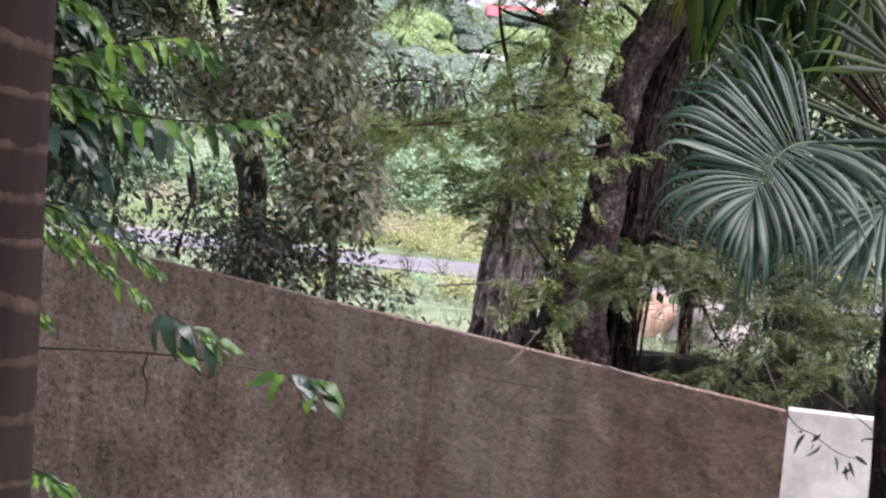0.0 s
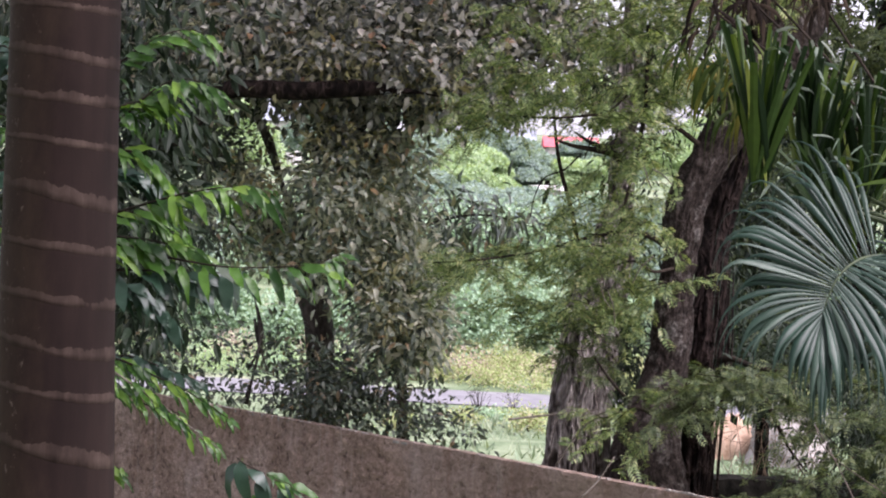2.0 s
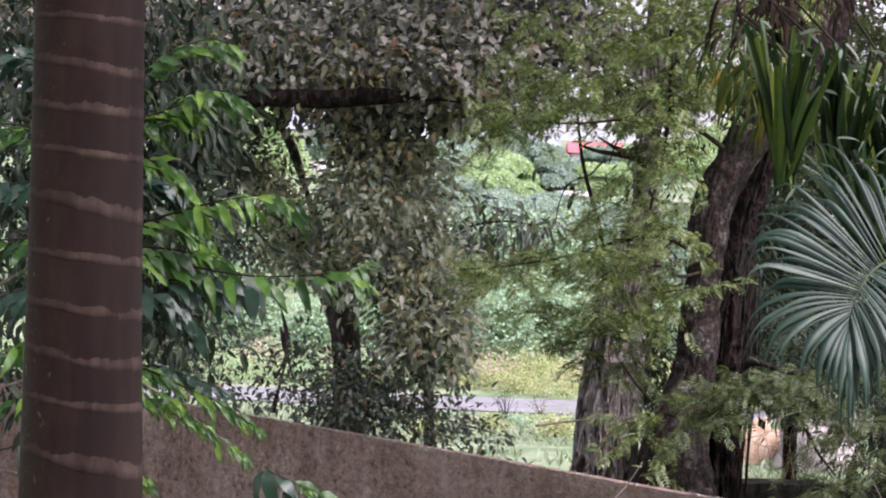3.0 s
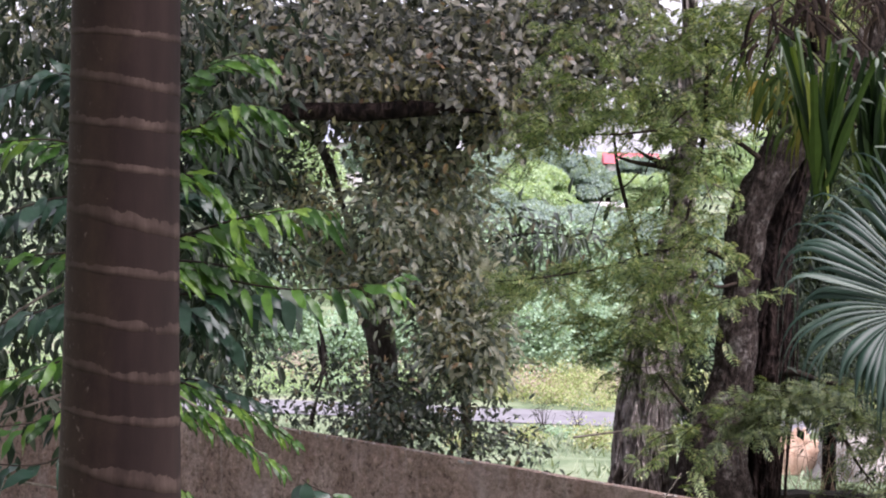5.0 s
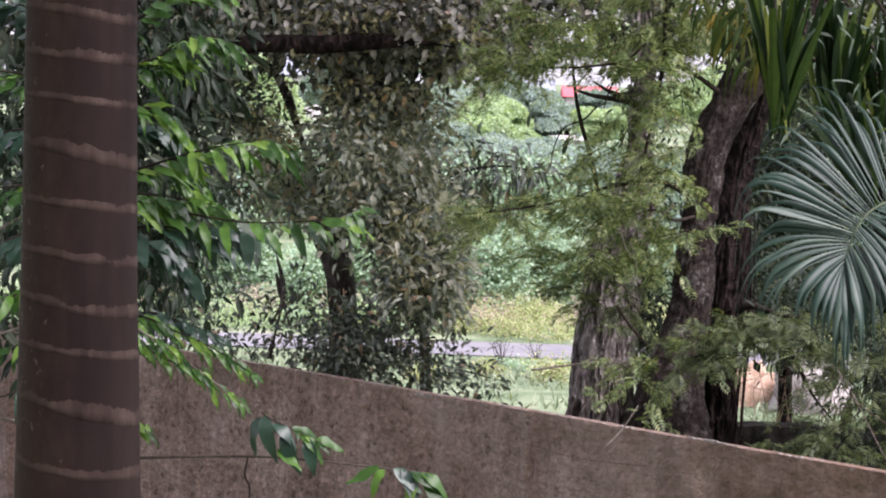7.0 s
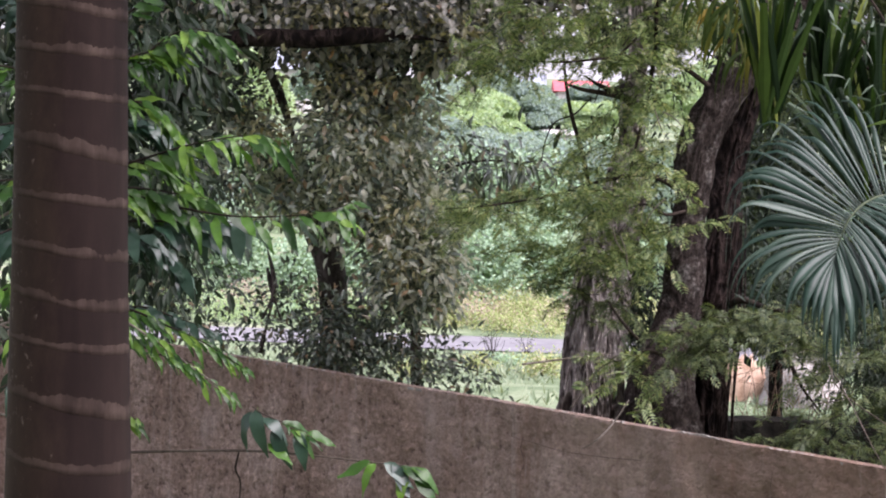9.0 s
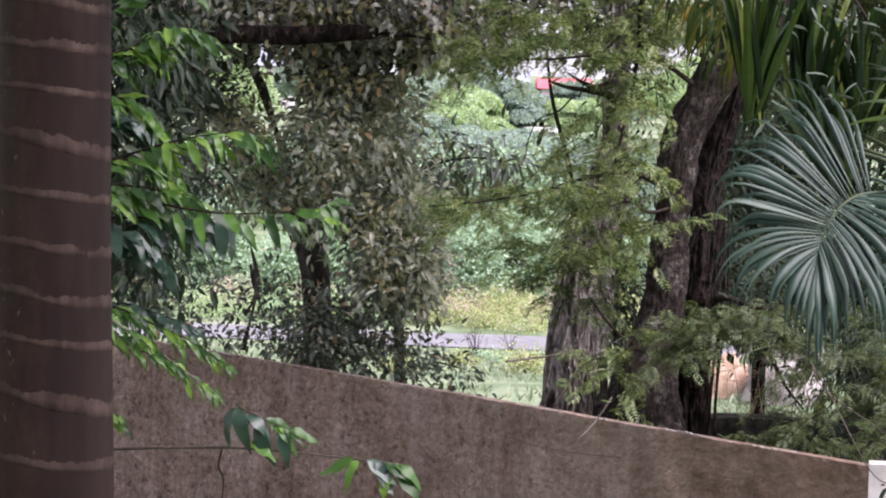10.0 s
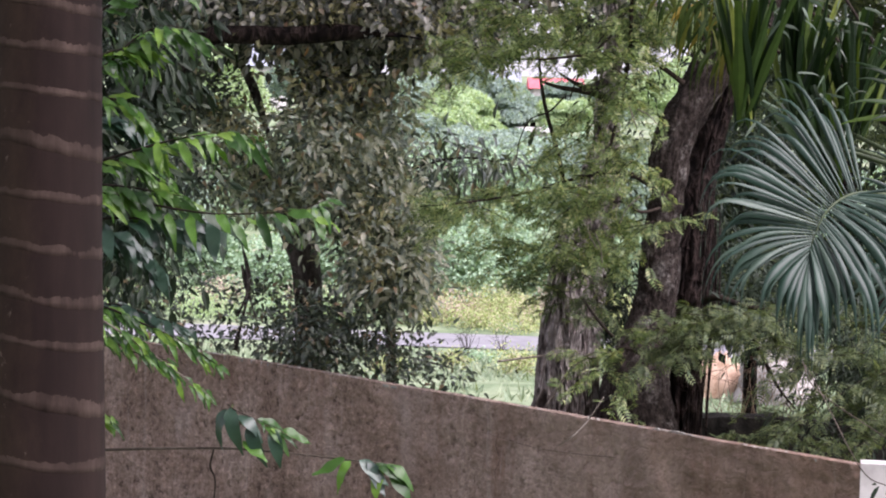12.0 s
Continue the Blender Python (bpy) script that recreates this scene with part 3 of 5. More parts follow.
# ---- furrowed big tree behind the wall ----
def big_tree():
    base = Vector((1.082, 11.6, 1.594))
    base.z = 0.1
    t = thing("big_tree", base, "old furrowed tree with leaning trunks and feathery green foliage", "tree")
    v = tube([(0.751, 11.5, 1.477), (0.754, 11.5, 1.89), (0.755, 11.5, 2.13), (0.774, 11.5, 2.438), (0.82, 11.6, 2.772), (0.893, 11.7, 3.112), (0.975, 11.8, 3.457), (1.015, 12, 3.877), (1.023, 12, 4.368), (1.046, 12.2, 5.231)],
             [0.2709, 0.2066, 0.1896, 0.1795, 0.1742, 0.1482, 0.0903, 0.0495, 0.0424, 0.0359], M_BARK, 170, 40, 0.042, 6.0, 0.03, True, 1.8)
    part("trunk", v, t, "pale grey furrowed trunk")
    v = tube([(1.176, 11.2, 1.543), (1.163, 11.2, 2.011), (1.17, 11.2, 2.245), (1.22, 11.2, 2.578), (1.268, 11.2, 2.977), (1.295, 11.2, 3.308), (1.324, 11.2, 3.572), (1.409, 11.2, 3.803), (1.533, 11.2, 4.035), (1.704, 11.2, 4.333), (1.89, 11.2, 4.662), (2.038, 11.3, 5.197)],
             [0.3793, 0.2474, 0.2111, 0.155, 0.122, 0.1055, 0.1121, 0.1352, 0.1286, 0.1319, 0.1319, 0.1165], M_LICHEN, 96, 34, 0.018, 5.0, 0.08, True, 6.0)
    part("trunk", v, t, "grey-brown mottled trunk bending aside")
    # this trunk's shade is carried by its near-black bark colour
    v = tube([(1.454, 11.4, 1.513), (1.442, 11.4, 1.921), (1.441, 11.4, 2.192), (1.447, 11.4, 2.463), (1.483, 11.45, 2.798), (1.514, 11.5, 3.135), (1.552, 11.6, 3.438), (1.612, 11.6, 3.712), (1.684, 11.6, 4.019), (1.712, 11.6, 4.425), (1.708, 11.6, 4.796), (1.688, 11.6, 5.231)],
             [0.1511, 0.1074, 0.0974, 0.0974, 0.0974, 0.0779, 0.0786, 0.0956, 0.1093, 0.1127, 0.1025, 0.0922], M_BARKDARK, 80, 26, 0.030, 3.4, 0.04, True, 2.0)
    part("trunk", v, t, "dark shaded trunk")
    # old roots and strands clinging to the dark trunk
    for k in range(15):
        x0 = R.uniform(-0.02, 0.11)
        z0, z1 = R.uniform(2.6, 3.4), R.uniform(1.9, 2.2)
        line = [Vector((1.545 + x0 * 0.6 + 0.02 * math.sin(k), 11.17 + 0.02 * math.sin(3 * k), z0)), Vector((1.50 + x0 + R.uniform(-.03, .03), 11.16, (z0 + z1) / 2)), Vector((1.475 + x0 + R.uniform(-.03, .03), 11.15, z1)), Vector((1.465 + x0, 11.17, 1.5))]
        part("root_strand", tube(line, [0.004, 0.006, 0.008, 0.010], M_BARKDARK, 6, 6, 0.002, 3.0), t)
    limbs = [
        ([(1.25, 11.1, 3.238), (1.126, 11, 3.219), (1.002, 10.9, 3.278), (0.851, 10.8, 3.239)], [0.010, 0.009, 0.007, 0.004]),
        ([(1.197, 11.1, 3.374), (1.071, 11, 3.431), (0.933, 10.9, 3.443), (0.704, 10.8, 3.395), (0.448, 10.7, 3.319), (0.102, 10.6, 3.261), (-0.132, 10.6, 3.237)], [0.022, 0.018, 0.014, 0.011, 0.008, 0.005, 0.003]),
        ([(1.026, 10.8, 4.607), (1.025, 10.8, 4.167), (0.994, 10.8, 3.914), (0.944, 10.8, 3.66), (0.888, 10.8, 3.405)], [0.013, 0.012, 0.011, 0.010, 0.005]),
        ([(0.71, 11.4, 3.356), (0.659, 11.3, 3.557), (0.594, 11.3, 3.771), (0.551, 11.2, 3.949), (0.53, 11.2, 4.144)], [0.016, 0.014, 0.012, 0.010, 0.006]),
        ([(0.536, 10.9, 3.949), (0.633, 10.9, 3.919), (0.745, 10.9, 3.902), (0.865, 11, 3.885), (0.948, 11.2, 3.842)], [0.007, 0.012, 0.016, 0.022, 0.03]),
        ([(0.92, 11.3, 3.959), (0.816, 11, 3.922), (0.728, 10.9, 3.943), (0.637, 10.9, 3.999)], [0.03, 0.02, 0.012, 0.005]),
        ([(1.366, 11.1, 3.963), (1.215, 11, 4.053), (1.043, 10.9, 4.103), (0.812, 10.8, 4.1), (0.508, 10.7, 4.064), (0.239, 10.6, 4.066)], [0.016, 0.014, 0.012, 0.009, 0.006, 0.003]),
        ([(1.038, 10.9, 4.3), (0.889, 10.8, 4.18), (0.751, 10.8, 4.004), (0.692, 10.8, 3.845)], [0.009, 0.008, 0.006, 0.003]),
        ([(1.066, 10.9, 4.427), (0.958, 10.9, 4.314), (0.842, 10.8, 4.164)], [0.009, 0.007, 0.004]),
        ([(0.666, 10.9, 3.862), (0.588, 10.9, 3.781), (0.478, 10.9, 3.731), (0.423, 10.9, 3.617), (0.406, 10.9, 3.505)], [0.005, 0.005, 0.004, 0.004, 0.002]),
        ([(1.495, 11.3, 2.659), (1.591, 11.1, 2.728), (1.74, 11, 2.69), (1.95, 10.9, 2.672)], [0.03, 0.02, 0.015, 0.008]),
        ([(1.008, 10.9, 2.479), (0.884, 10.8, 2.608), (0.791, 10.8, 2.734)], [0.010, 0.008, 0.005]),
        ([(1.22, 10.9, 2.38), (1.047, 10.8, 2.452), (0.952, 10.8, 2.424), (0.842, 10.8, 2.383)], [0.012, 0.010, 0.008, 0.004]),
        ([(1.777, 11, 2.545), (1.846, 10.9, 2.395), (1.914, 10.8, 2.247), (2.028, 10.7, 2.103)], [0.016, 0.012, 0.008, 0.004]),
    ]
    for p, r in limbs:
        part("limb", tube(p, r, M_TWIG, 7, 8), t)
    for p in ([(0.587, 10.6, 2.138), (0.708, 10.6, 2.33), (0.846, 10.6, 2.444), (1.044, 10.7, 2.421)], [(0.314, 10.6, 2.385), (0.564, 10.6, 2.422), (0.814, 10.6, 2.459)],
              [(1.298, 10.7, 2.394), (1.162, 10.6, 2.34), (1.006, 10.6, 2.311)]):
        part("vine", tube(p, [0.007, 0.006, 0.003], M_TWIGPALE, 6, 8), t)

    for p in ([(1.773, 8, 2.265), (1.867, 7.9, 2.207), (1.97, 7.9, 2.144), (2.069, 7.9, 2.116)], [(2.075, 7.9, 2.274), (2.144, 7.9, 2.195), (2.263, 7.9, 2.097)]):
        part("twig", tube([(1.95, 10.3, 2.454), (1.84, 9.2, 2.42), *p], [0.003, 0.0028, 0.0025, 0.0022, 0.002, 0.001], M_TWIGMID, 6, 6), t)
        c = np.array([Vector(p[R.randrange(1, len(p))]) + Vector((R.uniform(-.06, .06), R.uniform(-.05, .05), R.uniform(-.05, .02))) for _ in range(12)])
        part("foliage", scatter(LEAF_SLIM, c, G.normal(size=c.shape) + np.array([0.3, 0, -1.2]), G.normal(size=c.shape) + np.array([0, -1, 0.5]), 0.05 + 0.04 * G.random(12), M_AVODARK), t, "small dark hanging leaves", kind="stuff")

    for p in ([(0.953, 10.4, 3.17), (0.994, 10.4, 3.257), (1.062, 10.4, 3.325)], [(0.841, 10.4, 3.029), (0.802, 10.4, 3.09), (0.775, 10.4, 3.181)], [(1.047, 10.5, 3.692), (1.02, 10.5, 3.753), (1, 10.5, 3.814)],
              [(1.165, 10.6, 3.72), (1.11, 10.6, 3.772), (1.054, 10.6, 3.799)], [(0.876, 10.5, 2.947), (0.861, 10.5, 3.04), (0.831, 10.5, 3.116)]):
        part("twig", tube(p, [0.0025, 0.003, 0.0035], M_TWIGPALE, 6, 6), t, "pale bare stalk")

    def region(spec, n, size, material, name):
        """Loose feathery sprays: drooping twigs, each with small compound leaves all round."""
        c = blob_points(spec, n)
        pos, dirs, ups, stems = [], [], [], []
        for q in c:
            q = Vector(q)
            way = Vector((R.choice((-1, -1, 1)) * R.uniform(0.3, 1), R.uniform(-0.8, 0.6), R.uniform(-0.5, 0.45))).normalized()
            side = way.cross(UP).normalized()
            ln, pairs = R.uniform(0.14, 0.34), R.randint(5, 9)
            sag, bow = R.uniform(0.1, 0.6), R.uniform(-.25, .25)
            line = [q + way * ln * k / pairs + side * bow * ln * (k / pairs) ** 2 - UP * sag * ln * (k / pairs) ** 2 for k in range(pairs + 1)]
            stems.append(tube([line[0], line[pairs // 2], line[-1]], [0.003, 0.002, 0.001], M_TWIG, 4, 3))
            for k in range(pairs + 1):
                for sg in (-1, 1):
                    if R.random() < 0.2:
                        continue
                    pos.append(line[k] + Vector((R.uniform(-1, 1), R.uniform(-1, 1), R.uniform(-1, 1))) * 0.012)
                    dirs.append(way * R.uniform(0.1, 0.9) + side * sg * R.uniform(0.3, 1) + Vector((0, R.uniform(-.4, .4), R.uniform(-0.9, 0.35))))
                    ups.append(UP + Vector((R.uniform(-.9, .9), R.uniform(-1.2, .4), 0)))
        m = len(pos)
        k, d, u = np.array(pos), np.array(dirs), np.array(ups)
        sz = size * (0.55 + 0.8 * G.random(m))
        pick = G.integers(0, 3, m)
        ds = [scatter(SPRAYS[w], k[pick == w], d[pick == w], u[pick == w], sz[pick == w], material) for w in range(3)]
        part(name, join(*ds), t, kind="stuff")
        part("twig", join(*stems), t, kind="stuff")

    # the level sprays at mid height, before the pale trunk
    region([((0.103, 10.7, 3.245), (0.284, 0.3, 0.044), 1), ((0.448, 10.7, 3.297), (0.284, 0.4, 0.082), 1.6), ((0.794, 10.7, 3.327), (0.252, 0.4, 0.107), 1.6), ((0.966, 10.8, 3.105), (0.175, 0.3, 0.143), 1.5), ((0.665, 10.8, 3.066), (0.191, 0.3, 0.134), 1.1), ((0.265, 10.8, 3.163), (0.223, 0.3, 0.045), 0.2),
            ((0.479, 10.9, 3.009), (0.128, 0.3, 0.083), 0.14), ((0.973, 11, 2.885), (0.11, 0.2, 0.162), 0.7), ((1.144, 10.7, 3.177), (0.076, 0.2, 0.069), 0.3)], 100, 0.066, M_FERN, "foliage")
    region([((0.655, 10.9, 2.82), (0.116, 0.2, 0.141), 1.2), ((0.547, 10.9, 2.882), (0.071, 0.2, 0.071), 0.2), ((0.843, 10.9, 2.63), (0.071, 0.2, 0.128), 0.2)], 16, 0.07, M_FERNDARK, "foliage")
    # the airy middle, between limb and gap
    region([((0.776, 10.8, 3.673), (0.159, 0.3, 0.127), 0.8), ((1.039, 10.8, 3.9), (0.134, 0.3, 0.14), 1), ((1.033, 10.8, 3.551), (0.14, 0.3, 0.114), 0.9), ((0.669, 10.8, 3.512), (0.108, 0.3, 0.095), 0.5), ((0.571, 10.8, 3.636), (0.045, 0.2, 0.127), 0.2), ((0.931, 10.7, 4.06), (0.158, 0.3, 0.069), 0.8)], 58, 0.066, M_FERN, "foliage")
    # the hanging upper growth
    region([((0.55, 10.7, 4.246), (0.347, 0.5, 0.139), 2), ((0.894, 10.7, 4.284), (0.252, 0.5, 0.17), 1.6), ((0.144, 10.6, 4.114), (0.162, 0.3, 0.062), 0.9), ((0.393, 10.6, 4.107), (0.187, 0.3, 0.05), 0.8), ((0.141, 10.6, 3.984), (0.056, 0.2, 0.094), 0.7), ((0.267, 10.7, 4.302), (0.158, 0.3, 0.107), 0.6), ((1.17, 10.8, 4.296), (0.159, 0.3, 0.191), 0.9),
            ((0.573, 10.7, 4.589), (0.504, 0.5, 0.158), 2.2), ((1.019, 10.8, 4.639), (0.35, 0.5, 0.191), 2), ((0.79, 10.8, 4.947), (0.7, 0.5, 0.127), 2)], 150, 0.066, M_FERN, "foliage")
    region([((0.958, 10.5, 2.404), (0.136, 0.2, 0.068), 0.8), ((1.099, 10.5, 2.361), (0.08, 0.2, 0.074), 0.5), ((0.986, 10.5, 2.514), (0.105, 0.2, 0.043), 0.4)], 11, 0.066, M_FERN, "foliage")
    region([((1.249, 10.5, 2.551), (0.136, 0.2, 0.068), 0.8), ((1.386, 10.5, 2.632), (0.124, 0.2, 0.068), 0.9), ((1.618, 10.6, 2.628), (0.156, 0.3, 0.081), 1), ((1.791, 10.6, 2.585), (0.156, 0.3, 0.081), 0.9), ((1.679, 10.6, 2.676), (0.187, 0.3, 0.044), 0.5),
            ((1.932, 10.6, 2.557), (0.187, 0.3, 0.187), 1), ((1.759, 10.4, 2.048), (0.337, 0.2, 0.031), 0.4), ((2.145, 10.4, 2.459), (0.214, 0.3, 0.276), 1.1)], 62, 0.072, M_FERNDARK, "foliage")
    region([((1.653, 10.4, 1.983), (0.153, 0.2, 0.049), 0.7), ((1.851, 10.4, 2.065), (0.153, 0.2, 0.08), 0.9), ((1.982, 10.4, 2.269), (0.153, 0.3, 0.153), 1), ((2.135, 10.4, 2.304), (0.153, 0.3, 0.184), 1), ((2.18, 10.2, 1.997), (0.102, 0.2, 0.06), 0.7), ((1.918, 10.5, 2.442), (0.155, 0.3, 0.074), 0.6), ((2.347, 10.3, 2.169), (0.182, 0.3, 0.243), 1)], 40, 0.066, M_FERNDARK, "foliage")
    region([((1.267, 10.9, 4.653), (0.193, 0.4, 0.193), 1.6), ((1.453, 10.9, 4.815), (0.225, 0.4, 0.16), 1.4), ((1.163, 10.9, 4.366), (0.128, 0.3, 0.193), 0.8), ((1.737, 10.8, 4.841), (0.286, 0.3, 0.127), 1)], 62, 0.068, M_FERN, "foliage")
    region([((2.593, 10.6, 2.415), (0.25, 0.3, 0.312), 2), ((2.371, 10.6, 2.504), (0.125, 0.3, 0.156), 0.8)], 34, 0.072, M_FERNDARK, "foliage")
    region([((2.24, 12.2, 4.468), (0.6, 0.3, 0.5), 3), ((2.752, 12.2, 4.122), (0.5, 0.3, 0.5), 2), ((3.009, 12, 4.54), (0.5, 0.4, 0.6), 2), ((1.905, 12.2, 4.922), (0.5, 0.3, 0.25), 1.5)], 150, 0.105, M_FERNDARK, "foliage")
    # dark leaf fill: shade around the trunks comes from its colour
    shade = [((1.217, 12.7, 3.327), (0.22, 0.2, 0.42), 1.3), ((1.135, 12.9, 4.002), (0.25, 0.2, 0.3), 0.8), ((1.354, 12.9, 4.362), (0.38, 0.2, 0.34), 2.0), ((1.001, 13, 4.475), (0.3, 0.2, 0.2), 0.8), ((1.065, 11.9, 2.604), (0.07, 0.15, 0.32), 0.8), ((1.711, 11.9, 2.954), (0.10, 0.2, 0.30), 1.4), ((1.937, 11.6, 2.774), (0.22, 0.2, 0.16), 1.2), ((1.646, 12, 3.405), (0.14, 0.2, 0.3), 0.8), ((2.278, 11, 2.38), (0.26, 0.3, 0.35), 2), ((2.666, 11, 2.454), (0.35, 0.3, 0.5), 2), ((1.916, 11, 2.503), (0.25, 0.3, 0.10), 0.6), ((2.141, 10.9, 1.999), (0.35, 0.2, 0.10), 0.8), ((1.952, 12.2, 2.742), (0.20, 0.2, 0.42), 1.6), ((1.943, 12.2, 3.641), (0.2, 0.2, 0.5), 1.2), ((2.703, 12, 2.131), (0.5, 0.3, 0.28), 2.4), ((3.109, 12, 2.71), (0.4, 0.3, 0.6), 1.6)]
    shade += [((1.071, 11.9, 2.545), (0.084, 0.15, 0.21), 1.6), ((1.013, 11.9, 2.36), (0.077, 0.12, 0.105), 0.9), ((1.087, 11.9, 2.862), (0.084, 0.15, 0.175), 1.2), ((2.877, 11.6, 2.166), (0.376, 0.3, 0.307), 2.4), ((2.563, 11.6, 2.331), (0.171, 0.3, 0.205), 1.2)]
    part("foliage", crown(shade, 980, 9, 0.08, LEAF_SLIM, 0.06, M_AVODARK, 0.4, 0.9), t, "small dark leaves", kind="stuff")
    # an unseen spreading top above the garden, added to shade it
    high = [((R.uniform(-1, 7), R.uniform(11, 16), R.uniform(7.4, 10)), (1.7, 1.7, 0.8), 1) for _ in range(14)]
    part("crown", crown(high, 420, 9, 0.35, LEAF_FAR, 0.42, M_FERN, 0.2), t, "unseen high crown added for shade", kind="stuff")


big_tree()


# ---- broad-leaved tree with olive and brownish leaves ----
def olive_tree():
    base = Vector((-1.01, 14, 1.715))
    base.z = 0.1
    t = thing("broadleaf_tree", base, "dense broad-leaved tree with olive and brownish leaves", "tree")
    part("trunk", tube([(-0.893, 14, 0.679), (-0.94, 14, 1.892), (-0.965, 14, 2.308), (-0.996, 14, 2.681), (-1.108, 14, 2.927), (-1.31, 14.2, 3.248), (-1.557, 14.3, 3.619), (-1.942, 14.3, 3.988), (-2.083, 14.3, 5.029)],
                       [0.16, 0.125, 0.112, 0.10, 0.095, 0.085, 0.08, 0.075, 0.06], M_BARKOLIVE, 28, 12, 0.010, 3.0, 0.03), t)
    limbs = [
        ([(-2.509, 13.3, 3.767), (-2.202, 13.1, 3.878), (-1.938, 13, 3.98), (-1.785, 12.9, 4.123), (-1.593, 12.8, 4.258), (-1.33, 12.8, 4.282), (-1.029, 12.8, 4.277), (-0.729, 12.8, 4.306), (-0.428, 12.8, 4.305), (-0.089, 12.7, 4.255)], [0.0766, 0.0804, 0.0842, 0.0804, 0.0689, 0.0632, 0.0574, 0.0459, 0.0345, 0.0115]),
        ([(-1.673, 13.6, 4.282), (-1.678, 13.6, 4.639), (-1.632, 13.6, 5.035)], [0.03, 0.024, 0.018]),
        ([(-1.524, 14.2, 4.151), (-1.417, 14.2, 3.945), (-1.286, 14.2, 3.573), (-1.102, 14.1, 3.038)], [0.02, 0.028, 0.03, 0.03]),
        ([(-1.442, 13.5, 2.335), (-1.365, 13.5, 2.536), (-1.411, 13.6, 2.769), (-1.504, 13.8, 2.959)], [0.005, 0.009, 0.012, 0.012]),
        ([(-1.23, 13.4, 2.11), (-1.365, 13.5, 2.496), (-1.426, 13.6, 2.689)], [0.004, 0.008, 0.011]),
        ([(-1.448, 13.4, 2.105), (-1.399, 13.4, 2.305), (-1.365, 13.5, 2.496)], [0.004, 0.008, 0.012]),
        ([(-1.007, 14, 2.298), (-0.646, 13.6, 2.181), (-0.236, 13.3, 2.102), (0.196, 13.1, 2.017)], [0.035, 0.022, 0.012, 0.004]),
    ]
    for p, r in limbs:
        part("limb", tube(p, r, M_BARKOLIVE if r[0] < 0.04 else M_BARKDARK, 16, 12, 0.006, 6, 0.03), t)
    upper = [((-1.247, 13.6, 4.568), (1.1, 0.9, 0.40), 4), ((-0.286, 13.4, 4.496), (0.75, 0.8, 0.38), 3), ((-1.595, 13.8, 5.017), (2.2, 1.0, 0.35), 4), ((0.228, 13.6, 4.52), (0.35, 0.5, 0.28), 1),
             ((-0.765, 13.7, 4.026), (0.35, 0.5, 0.25), 1), ((0.259, 13.6, 4.916), (0.8, 0.7, 0.3), 1.5), ((-3.45, 13.8, 4.778), (1.2, 0.8, 0.5), 3)]
    upper += [((0.514, 13.6, 5.055), (0.42, 0.5, 0.5), 2), ((1.159, 13.8, 4.593), (0.45, 0.4, 0.4), 2)]
    # darkened leaves behind the crown make its gaps read as shade
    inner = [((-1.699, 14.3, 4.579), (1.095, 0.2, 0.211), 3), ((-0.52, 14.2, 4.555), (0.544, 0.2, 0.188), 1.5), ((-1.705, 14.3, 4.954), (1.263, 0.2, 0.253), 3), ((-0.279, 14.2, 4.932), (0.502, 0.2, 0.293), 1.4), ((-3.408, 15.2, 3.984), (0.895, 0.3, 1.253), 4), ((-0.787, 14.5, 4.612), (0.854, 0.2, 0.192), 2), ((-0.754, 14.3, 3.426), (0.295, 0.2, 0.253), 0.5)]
    part("crown", crown(inner, 560, 13, 0.12, LEAF_BROAD, 0.11, M_AVODARK, 0.2, 0.9), t, "inner leaves with shade in their colour", kind="stuff")
    # lit spots of the crown, put there by yellower leaf colour
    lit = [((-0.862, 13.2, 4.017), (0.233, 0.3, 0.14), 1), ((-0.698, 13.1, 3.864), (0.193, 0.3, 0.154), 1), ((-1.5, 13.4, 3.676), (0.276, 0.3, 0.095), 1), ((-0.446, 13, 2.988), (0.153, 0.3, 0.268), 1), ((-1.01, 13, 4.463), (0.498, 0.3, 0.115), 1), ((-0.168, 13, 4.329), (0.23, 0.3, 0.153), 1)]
    part("crown", crown(lit, 60, 14, 0.075, LEAF_OVAL, 0.066, M_AVOWARM, 0.15, 1.1), t, "outer leaves with light in their yellow tone", kind="stuff")
    part("crown", crown(upper, 1700, 14, 0.080, LEAF_BROAD, 0.070, M_AVO, 0.15, 1.1), t, kind="stuff")
    mid = [((-0.714, 13.5, 3.595), (0.497, 0.6, 0.358), 3.6), ((-0.503, 13.4, 3.165), (0.355, 0.5, 0.316), 2.6), ((-0.872, 13.6, 3.191), (0.4, 0.6, 0.28), 1.8), ((-1.636, 13.9, 3.575), (0.368, 0.5, 0.184), 1.3), ((-1.385, 13.9, 3.253), (0.327, 0.5, 0.164), 1),
           ((-0.37, 13.2, 2.746), (0.292, 0.4, 0.292), 2), ((-0.282, 13.3, 3.056), (0.176, 0.4, 0.235), 0.9), ((-0.566, 13.6, 3.917), (0.32, 0.5, 0.2), 1.2)]
    mid += [((-0.192, 13.2, 2.633), (0.101, 0.3, 0.233), 0.5), ((-0.179, 13.2, 2.906), (0.093, 0.3, 0.194), 0.4), ((-0.488, 13.3, 2.619), (0.235, 0.3, 0.157), 0.5)]
    part("crown", crown(mid, 760, 15, 0.078, LEAF_OVAL, 0.071, M_AVOGREEN, 0.15, 1.1), t, "grey-green leaves", kind="stuff")
